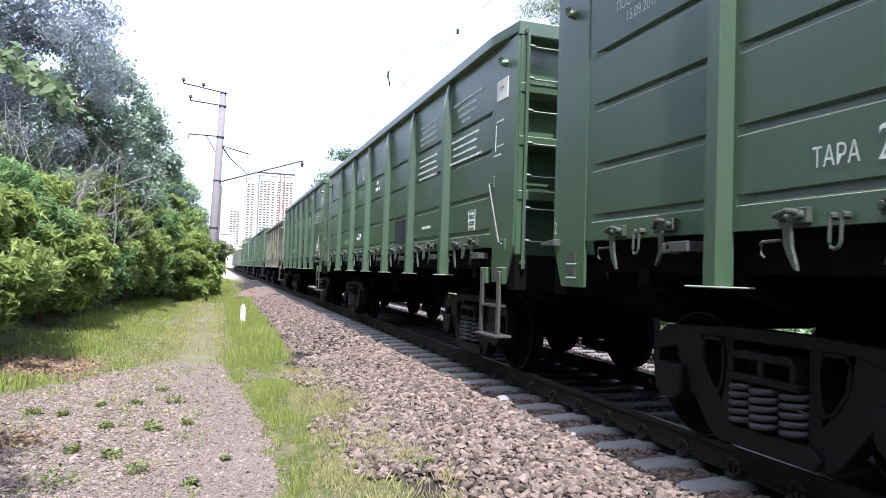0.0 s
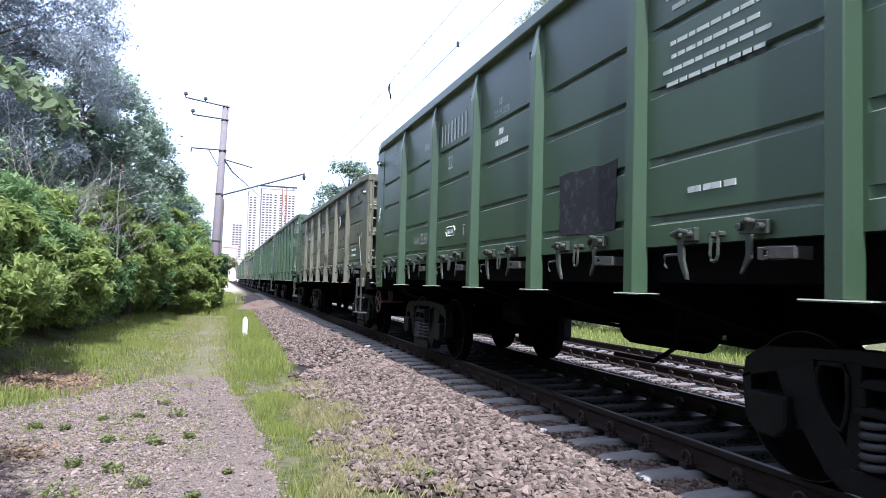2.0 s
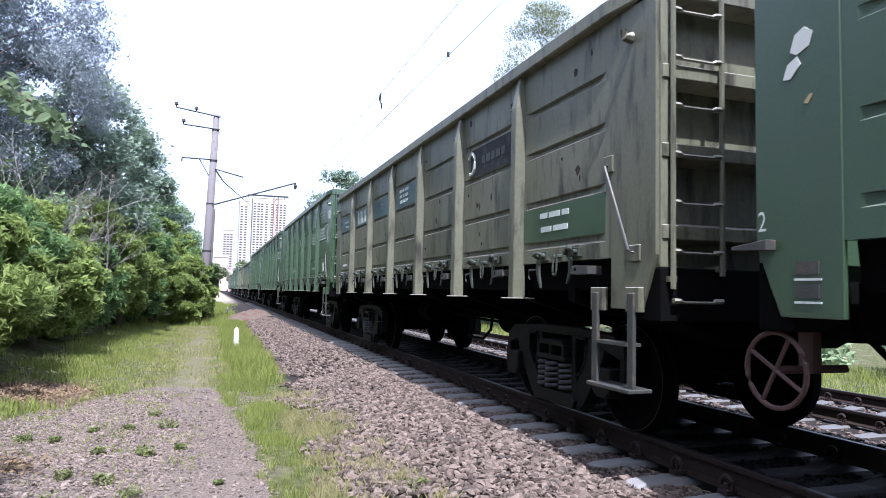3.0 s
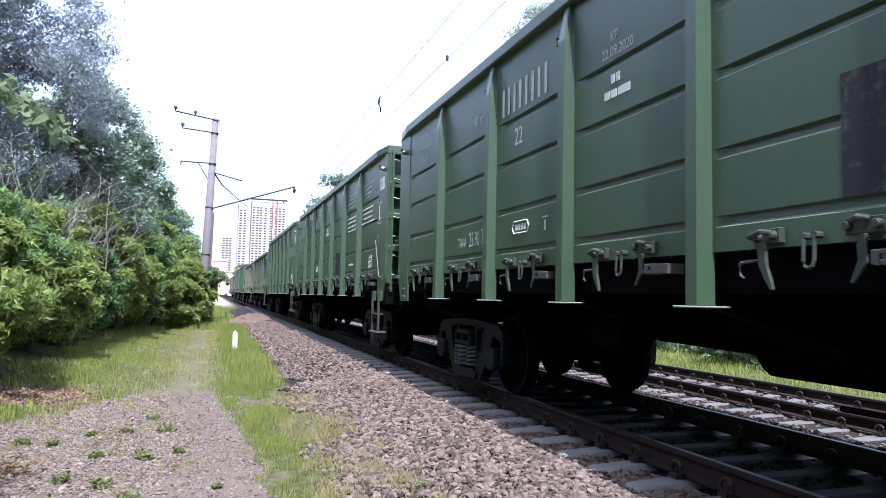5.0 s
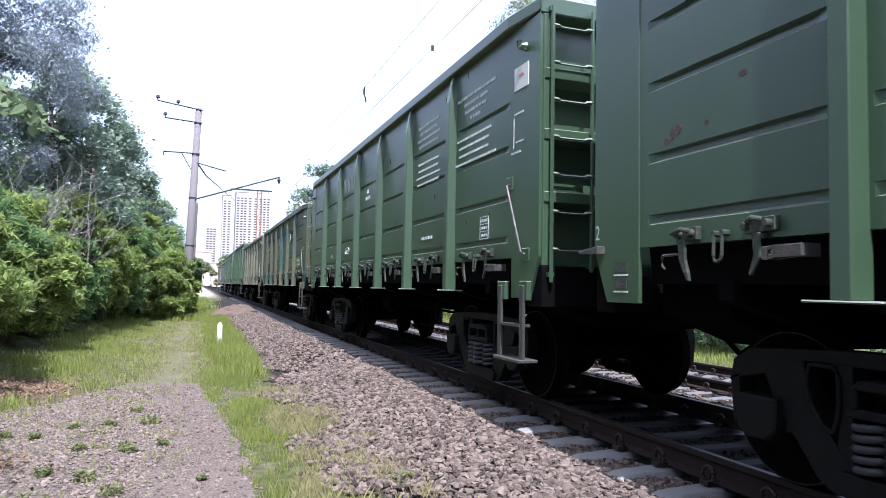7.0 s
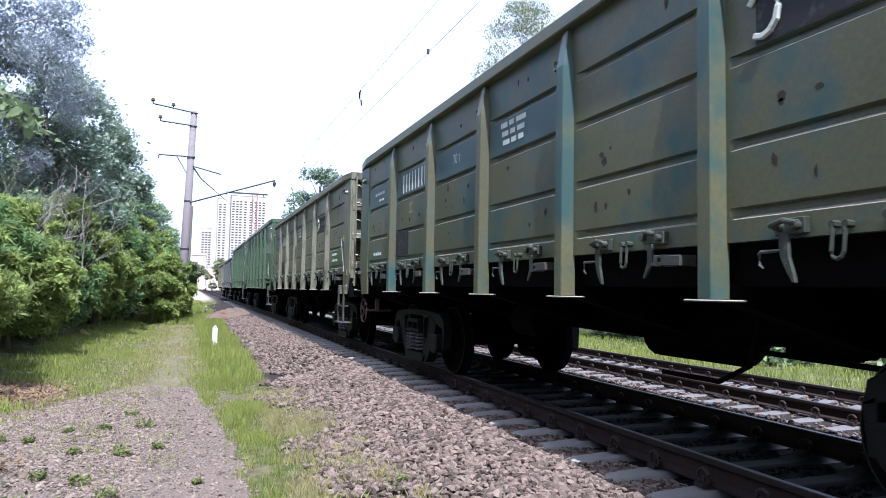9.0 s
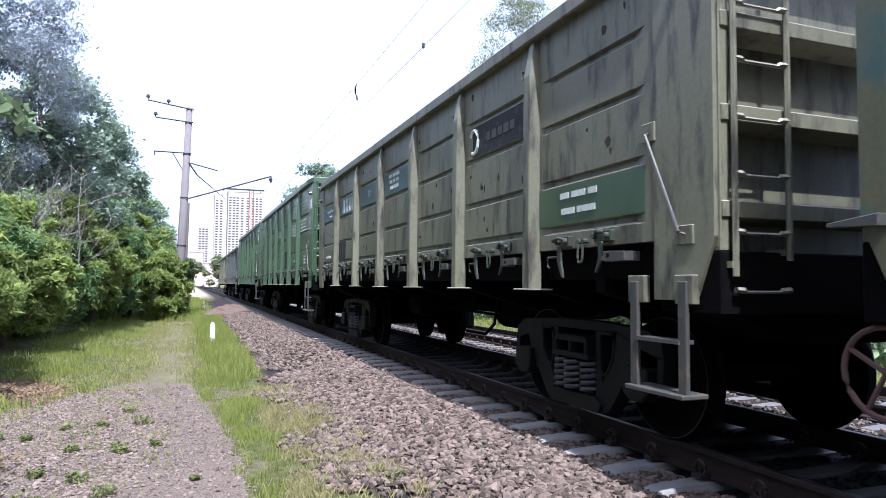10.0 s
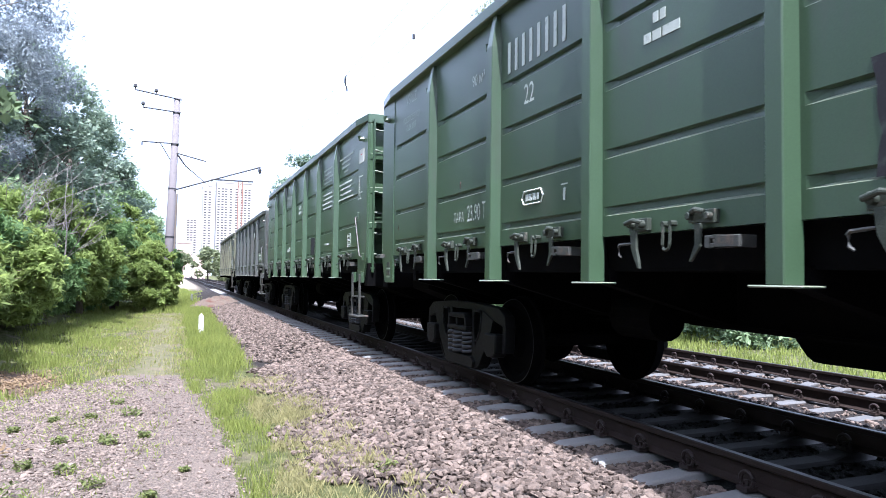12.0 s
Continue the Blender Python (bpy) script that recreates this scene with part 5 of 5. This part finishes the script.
def build_woods():
    # shrubs along the path, bright yellow-green, leafy to the ground
    for i, (x, y, h, sp) in enumerate(((-8.3, 11.2, 2.3, 1.5), (-8.2, 12.9, 2.5, 1.2), (-9.0, 14.6, 3.1, 1.7), (-8.0, 16.6, 2.3, 1.15), (-8.6, 18.6, 3.2, 1.7), (-7.9, 21.0, 2.4, 1.2), (-8.2, 23.5, 3.3, 1.7),
                                       (-7.5, 26.3, 2.6, 1.3), (-7.7, 29.0, 3.4, 1.7), (-6.9, 32.0, 2.8, 1.3), (-7.0, 34.8, 3.4, 1.6), (-6.2, 37.8, 2.9, 1.3), (-6.3, 41.0, 3.3, 1.4), (-5.4, 33.6, 2.2, 1.1), (-5.3, 39.0, 2.4, 1.2), (-5.6, 31.0, 1.5, 0.9), (-5.2, 36.0, 1.7, 0.9))):
        h *= 1 + 0.4 * float(smooth_step(y, 17, 30))
        tree("roadside_shrub", x, y, h, sp, 19000 - 500 * i, (LEAF_BUSH, LEAF_BUSH, LEAF_LUSH)[i % 3], 0.054 + 0.003 * i, "dense green leafy shrub with drooping leaves beside the path", 40 + i, 0.16 if i % 4 else 0.05, None, 0.6, 3.2, 0.17, 100)
    for i, (x, y, h, sp) in enumerate(((-10.6, 12.0, 3.6, 2.0), (-10.8, 16.5, 4.2, 2.2), (-10.4, 21.5, 5.0, 2.4))):
        tree("wood_tree", x, y, h, sp, 14000, LEAF_MID, 0.085, "dark leafy young tree behind the shrubs", 70 + i, 0.08, None, 0.35, 2.0, 0.33)
    tree("willow_tree", -11.5, 22.0, 12.5, 4.0, 120000, LEAF_SILVER, 0.045, "tall silvery willow tree with feathery crown", 91, 0.3, None, 0.7, 3.0, 0.15, 190)
    tree("willow_tree", -14.5, 16.0, 12.5, 4.0, 40000, LEAF_SILVER, 0.045, "tall silvery willow tree with feathery crown", 92, 0.3, None, 0.7, 3.0, 0.15, 90)
    for i, (x, y, h, sp) in enumerate(((-9.3, 27.0, 9.1, 2.6), (-8.9, 32.5, 9.3, 2.6), (-8.6, 38.5, 9.0, 2.6), (-8.6, 45.0, 8.0, 2.6), (-8.2, 52.5, 8.0, 2.6), (-8.0, 61.0, 8.0, 2.6), (-7.9, 72.0, 8.0, 2.7),
                                       (-8.0, 86.0, 8.0, 3.0))):
        tree("wood_tree", x, y, h, sp, 20000 - 1300 * i, LEAF_DARK if i < 3 else LEAF_MID, 0.10 + 0.008 * i, "dark green broad-leaved tree at the wood's edge", 100 + i, 0.12, None, 0.3, 1.9, 0.2, 75)
    for i, (x, y, h, sp) in enumerate(((-14, 29.0, 11, 3.5), (-15, 37, 11, 3.6), (-17, 24, 11, 4.0), (-16.5, 10, 9, 4.0), (-14, 50, 10, 4.0))):
        tree("wood_tree", x, y, h, sp, 12000, LEAF_DARK, 0.14, "dark green tree deeper in the wood", 130 + i, 0.1, None, 0.3, 1.9, 0.33, 24)
    # unseen trees added beside and behind the eye to keep sky light off
    for i in range(7):
        tree("wood_tree", -11.3 + 1.1 * math.sin(i * 2.7), 5.5 - 5.2 * i, 9.5 + math.sin(i * 3.1), 3.2, 9000, LEAF_DARK, 0.17, "unseen dark green tree added beside the path to block sky light", 210 + i, 0.06, None, 0.3, 1.9, 0.28, 46)
    # beyond the tracks
    for i, (x, y, h, sp) in enumerate(((11.2, 30.5, 17.0, 3.0), (14.5, 25.0, 19.0, 3.2), (15.5, 34.0, 15.0, 3.0))):
        tree("birch_tree", x, y, h, sp, 34000, LEAF_BIRCH, 0.05, "tall birch tree with drooping thin foliage", 150 + i, 0.3, BIRCH, 0.9, 2.2, 0.17, 240)
    for i, (x, y, h, sp) in enumerate(((10.8, 86.0, 17.0, 6.0), (12.5, 100, 16, 4.5))):
        tree("wood_tree", x, y, h, sp, 9000, LEAF_DARK, 0.26, "dark tree beyond the tracks", 160 + i, 0.2, None, 0.3, 1.7, 0.16, 80)
    for i in range(9):
        tree("roadside_shrub", 12.5 + 1.2 * math.sin(i * 2.3), 7.0 + 4.3 * i, 2.3, 2.0, 5000, LEAF_MID, 0.13, "green shrub in the grass beyond the second track", 170 + i, 0.05, None, 0.4, 2.0, 0.34, 20)
    for i in range(8):
        tree("wood_tree", -34 + 9.0 * i + 2 * math.sin(i * 5), 210 + 12 * math.sin(i * 3), 9 + 2 * math.sin(i * 7), 5, 2600, LEAF_BIRCH, 0.6, "distant pale green tree", 190 + i, 0.1, None, 0.3, 1.7, 0.34, 20)


build_woods()


def bare_shrub(x, y, tall, seed):
    """Leafless grey thicket: twigs that fork upwards."""
    rr = random.Random(seed)
    t = tagged(new("bare_shrub", None), "leafless grey-twigged thicket among green trees", "shrub")
    t.matrix_basis = pose(x, y, float(height(x, y)))
    for k in range(9):
        s = Shape()
        p, d = Vector((rr.uniform(-0.3, 0.3), rr.uniform(-0.3, 0.3), 0)), Vector((rr.uniform(-0.4, 0.4), rr.uniform(-0.4, 0.2), 1)).normalized()
        tips = [(p, d, 0.035)]
        for level in range(4):
            nxt = []
            for q, e, r in tips:
                ln = tall * (0.42 - 0.07 * level) * rr.uniform(0.7, 1.1)
                mid = q + e * ln * 0.5 + Vector((rr.uniform(-0.05, 0.05), rr.uniform(-0.05, 0.05), 0)) * ln
                end = q + e * ln
                s.tube([q, mid, end], [r, r * 0.8, r * 0.6], 4)
                for _ in range(2 + (level > 1)):
                    nxt.append((end if rr.random() < 0.6 else mid, (e + Vector((rr.uniform(-0.7, 0.7), rr.uniform(-0.7, 0.7), rr.uniform(-0.3, 0.35)))).normalized(), r * 0.55))
            tips = nxt
        part("stem", s, TWIG, t)


bare_shrub(-8.9, 19.4, 4.6, 5)
bare_shrub(-8.0, 20.6, 4.4, 6)


def linden():
    """A linden whose low branch reaches over the path."""
    t = tagged(new("linden_tree", None), "linden tree with a low branch of broad bright leaves", "tree")
    t.matrix_basis = pose(-6.92, 3.1, -0.45)
    s = Shape().tube([(0, 0, -0.2), (0.06, 0, 2.0), (0.0, 0.1, 4.4)], [0.13, 0.11, 0.06], 10)
    s.tube([(0.05, 0, 2.2), (0.84, -0.06, 2.61), (1.5, -0.09, 2.52), (1.92, -0.06, 2.31)], [0.042, 0.03, 0.016, 0.004], 7)
    part("trunk", s, BARK, t, smooth=True)
    way = [Vector(p) for p in ((0.84, -0.06, 2.62), (1.28, -0.07, 2.58), (1.55, -0.09, 2.49), (1.77, -0.07, 2.4), (1.93, -0.06, 2.3))]
    pts = []
    for i in range(380):
        u = rng.uniform(0, 3.999)
        k = int(u)
        p = way[k].lerp(way[k + 1], u - k)
        spread = 0.068 - 0.01 * u
        pts.append((p.x + rng.normal(0, spread * 0.75), p.y + rng.normal(0, 0.15), p.z - 0.036 + rng.normal(0, spread * 0.6)))
    p = np.array(pts)
    v, f = broad_leaves(p, rng.uniform(0.024, 0.05, len(p)))
    tagged(part("leafy_branch", cloud("leafy_branch", v, f, LEAF_LINDEN), None, t), kind="stuff")
    cl = [(0.3 * math.sin(i), 0.5 * math.cos(i * 2), 3.7 + 0.25 * i, 0.6) for i in range(7)]
    v, f = leaf_arrays(crown_points(cl, 4000), rng.uniform(0.05, 0.08, 4000), 0.6, 1.35)
    part("crown", cloud("crown", v, f, LEAF_LINDEN), None, t)


linden()


def blades(name, x, y, tall, material, label, wide=0.006, lean=0.35):
    n = len(x)
    z = height(x, y) - 0.01
    a, b = rng.uniform(0, 2 * math.pi, n), rng.uniform(0, 2 * math.pi, n)
    dx, dy = np.cos(a) * wide, np.sin(a) * wide
    lx, ly = np.cos(b) * tall * lean * rng.uniform(0.2, 1.4, n), np.sin(b) * tall * lean * rng.uniform(0.2, 1.4, n)
    v = np.stack([np.stack([x - dx, y - dy, z], 1), np.stack([x + dx, y + dy, z], 1), np.stack([x + lx * 0.45 + dx * 0.7, y + ly * 0.45 + dy * 0.7, z + tall * 0.6], 1),
                  np.stack([x + lx, y + ly, z + tall], 1)], 1).reshape(-1, 3)
    o = 4 * np.arange(n)[:, None]
    f = np.concatenate([o + np.array([[0, 1, 2]]), o + np.array([[0, 2, 3]])])
    return tagged(new(name, cloud(name, v, f, material)), label, "grass", kind="stuff")


def clumped(n, x0, x1, y0, y1, radius, loose=0.3):
    """Blades in tufts of many sizes, and some loose between them."""
    m = max(8, int((x1 - x0) * (y1 - y0) * 0.55 / radius ** 2 / 3.14))
    cx, cy, cr = rng.uniform(x0, x1, m), rng.uniform(y0, y1, m), radius * rng.lognormal(0, 0.5, m)
    k = rng.choice(m, n, p=cr ** 2 / (cr ** 2).sum())
    x, y = cx[k] + rng.normal(0, 0.5, n) * cr[k], cy[k] + rng.normal(0, 0.5, n) * cr[k]
    free = rng.uniform(0, 1, n) < loose
    return np.where(free, rng.uniform(x0, x1, n), x), np.where(free, rng.uniform(y0, y1, n), y)


def build_grass():
    # lush strip between path and ballast: tufts near, tall and dense beyond
    x, y = clumped(26000, -4.3, -3.2, -2.0, 13, 0.1, 0.03)
    edge = -3.92 - 0.42 * smooth_step(y, 7.5, 12.5)
    keep = (x > edge + rng.normal(0, 0.07, len(x))) & (x < -3.6 + 0.14 * smooth_step(y, 7, 11) + 0.13 * np.sin(y * 2.1) + rng.normal(0, 0.08, len(x)))
    x, y = x[keep], y[keep]
    blades("strip_grass", x, y, rng.uniform(0.04, 0.16, len(x)), GRASS, "fresh green grass tufts beside the gravel path", 0.0038)
    x, y = clumped(24000, -4.1, -3.05, 12, 32, 0.2, 0.3)
    keep = (x > -4.05 + 0.12 * np.sin(y) + rng.normal(0, 0.08, len(x))) & (x < -3.16 + 0.1 * np.sin(y * 1.3) + rng.normal(0, 0.07, len(x)))
    x, y = x[keep], y[keep]
    blades("strip_grass", x, y, rng.uniform(0.1, 0.29, len(x)), GRASS, "tall green grass strip along the ballast", 0.007)
    # sparse weeds on the bare soil at the foot of the stones
    x, y = clumped(13000, -3.55, -2.55, 3.8, 11, 0.1, 0.14)
    keep = x < -2.62 - 0.05 * (y - 4) + rng.normal(0, 0.12, len(x))
    blades("weedy_grass", x[keep], y[keep], rng.uniform(0.03, 0.12, keep.sum()), GRASS_DRY, "thin yellowish grass among the stones", 0.0035, 0.6)
    # brown litter before the shrubs
    n = 1900
    px, py = rng.normal(-6.75, 0.4, n), rng.normal(11.4, 0.6, n)
    v, f = leaf_arrays(np.stack([px, py, height(px, py) + rng.uniform(0.0, 0.035, n)], 1), rng.uniform(0.012, 0.035, n), 0.0, 2.4)
    tagged(new("leaf_litter", cloud("leaf_litter", v, f, LEAF_DRY)), "brown dry leaf litter before the shrubs", "leaf litter", kind="stuff")
    # trodden grass behind the gravel
    x, y = clumped(78000, -7.6, -3.6, 8.5, 40, 0.22, 0.25)
    keep = (y > np.minimum(11.8, 23.5 + 2.13 * x) + rng.normal(0, 0.25, len(x)))
    x, y = x[keep], y[keep]
    way = np.exp(-((x + 4.75) / 0.42) ** 2)
    keep = (rng.uniform(0, 1, len(x)) > 0.82 * way) & (((x + 6.75) / 0.75) ** 2 + ((y - 11.4) / 1.3) ** 2 > rng.uniform(0.5, 1.4, len(x)))
    x, y = x[keep], y[keep]
    cut = rng.uniform(0, 1, len(x)) < 0.36 + 0.4 * (x < -5.6)
    blades("meadow_grass", x[cut], y[cut], rng.uniform(0.03, 0.11, cut.sum()) * (1 + 0.6 * (x[cut] < -6.3)), GRASS, "short green grass before the shrubs", 0.008)
    blades("meadow_grass", x[~cut], y[~cut], rng.uniform(0.03, 0.09, (~cut).sum()), GRASS_DRY, "pale trodden grass along the path", 0.008)
    x, y = clumped(30000, 6.8, 13.0, 4.0, 60, 0.5, 0.5)
    blades("meadow_grass", x, y, rng.uniform(0.08, 0.25, len(x)), GRASS, "bright grass beyond the second track", 0.014)
    x, y = clumped(14000, -5.6, -3.4, 30, 75, 0.5, 0.4)
    blades("meadow_grass", x, y, rng.uniform(0.1, 0.3, len(x)), GRASS, "green grass bank beside the far path", 0.016)
    # thin sprouts over the gravel
    x, y = clumped(3800, -7.0, -4.5, 4.5, 11.5, 0.09, 0.12)
    keep = y < np.minimum(11.8, 23.5 + 2.13 * x)
    blades("sprouting_grass", x[keep], y[keep], rng.uniform(0.015, 0.07, keep.sum()), GRASS, "sparse green sprouts in the gravel", 0.005, 0.7)
    # single weeds on the gravel
    for i, (wx, wy, r) in enumerate(((-5.4, 7.3, 0.1), (-4.97, 7.2, 0.12), (-4.66, 7.4, 0.08), (-5.55, 6.5, 0.1), (-5.2, 6.25, 0.13), (-4.85, 8.6, 0.16), (-5.05, 9.3, 0.12), (-5.9, 8.0, 0.09), (-6.2, 8.1, 0.1),
                                     (-5.5, 5.6, 0.2), (-4.95, 5.7, 0.12), (-4.55, 5.35, 0.08), (-2.8, 5.2, 0.14), (-5.6, 8.4, 0.08), (-5.25, 8.5, 0.09), (-4.3, 6.0, 0.05))):
        n = 90
        r *= 0.72
        a, q = rng.uniform(0, 2 * math.pi, n), r * np.sqrt(rng.uniform(0, 1, n))
        px, py = wx + q * np.cos(a), wy + q * np.sin(a)
        c = np.stack([px, py, height(px, py) + rng.uniform(0.005, 0.9 * r, n)], 1)
        v, f = leaf_arrays(c, rng.uniform(0.01, 0.026, n), -0.35, 2.8)
        tagged(new("weed_tuft", cloud("weed_tuft", v, f, WEED)), "small green weed growing in the gravel", "weed", group="weeds on the gravel path", kind="stuff")
    n = 260
    px, py = rng.normal(-6.05, 0.14, n), rng.normal(7.0, 0.22, n)
    v, f = leaf_arrays(np.stack([px, py, height(px, py) + rng.uniform(0.005, 0.05, n)], 1), rng.uniform(0.015, 0.04, n), 0.0, 2.0)
    tagged(new("dry_leaves", cloud("dry_leaves", v, f, LEAF_DRY)), "heap of dry reddish-brown leaves on the gravel", "dry leaves", kind="stuff")


build_grass()


# ---- distance ----
def build_towers():
    pale = mat("pale_rendered_wall", (0.43, 0.4, 0.39), 0.9, 0, 0.04, 0.1, 2, 0)
    glass = mat("dark_window", (0.03, 0.03, 0.035), 0.6, 0, 0.1, 1, 5, 0)
    soft = mat("pink_rendered_wall", (0.62, 0.45, 0.42), 0.9, 0, 0.08, 0.1, 2, 0)
    for x0, x1, top, y, cols in ((29.2, 67.0, 106.0, 800, (31.4, 35.6, 39.4, 44.6, 50.6, 56.6, 60.6, 64.8)), (15.2, 24.8, 103.0, 812, (17.6, 22.3)), (-1.6, 10.4, 72.0, 860, (0.6, 4.4, 8.2))):
        t = tagged(new("apartment_tower", None), "tall pale apartment tower with rows of dark windows", "apartment building")
        t.matrix_basis = pose(6.0, y, -0.5)
        part("wall", Shape().box(x0, x1, 0, 30, 0, top), pale, t)
        part("parapet", Shape().box(x0 - 0.4, x1 + 0.4, -0.4, 30.4, top, top + 1.6), pale, t)
        me = Shape().box(-1.3, 1.3, -0.08, 0.08, 0, 1.4).mesh("window", glass)
        for c in cols:
            for k in range(int((top - 6) / 2.95)):
                o = part("window", me, None, t)
                o.location = (c, -0.05, 4 + 2.95 * k)
    for x0, x1, z, y in ((-4.5, 1.5, 16, 330), (1.8, 6.5, 10, 300), (-12, -6, 12, 340)):
        h = tagged(new("low_building", None), "low pinkish building far behind the trees", "building")
        h.matrix_basis = pose(0, y, -0.5)
        part("wall", Shape().box(x0, x1, 0, 10, 0, z), soft, h)
        part("roof", Shape().box(x0 - 0.3, x1 + 0.3, -0.3, 10.3, z, z + 0.6), pale, h)


build_towers()


# ---- what moves ----
# seconds, metres by which the train lags behind its mean speed
SLACK = ((0.0, -0.06), (0.5, -0.12), (1.0, 0.18), (1.5, 0.11), (2.0, 0.0), (2.5, -0.02), (3.0, -0.2), (4.0, -0.1), (5.0, -0.06), (5.5, -0.16), (6.0, -0.26), (6.5, 0.05), (7.0, -0.08),
         (8.0, -0.06), (9.0, -0.04), (9.5, -0.1), (10.0, 0.08), (10.5, 0.02), (11.0, -0.1), (11.5, 0.17), (12.0, 0.12))



def motions():
    steps = [i / 15 for i in range(int(CLIP * 15) + 1)]
    turn = math.degrees(SPEED / 0.478)
    for i, wagon in enumerate(TRAIN):
        y0 = start_at(i)
        walk(wagon, [(t, pose(0, y0 - SPEED * t + d, 0)) for t, d in SLACK])
        for ws in [c for c in wagon.children if c.name.startswith("wheelset")]:
            x, y, z = ws.location
            walk(ws, [(t, pose(x, y, z, turn * t)) for t in steps])


motions()
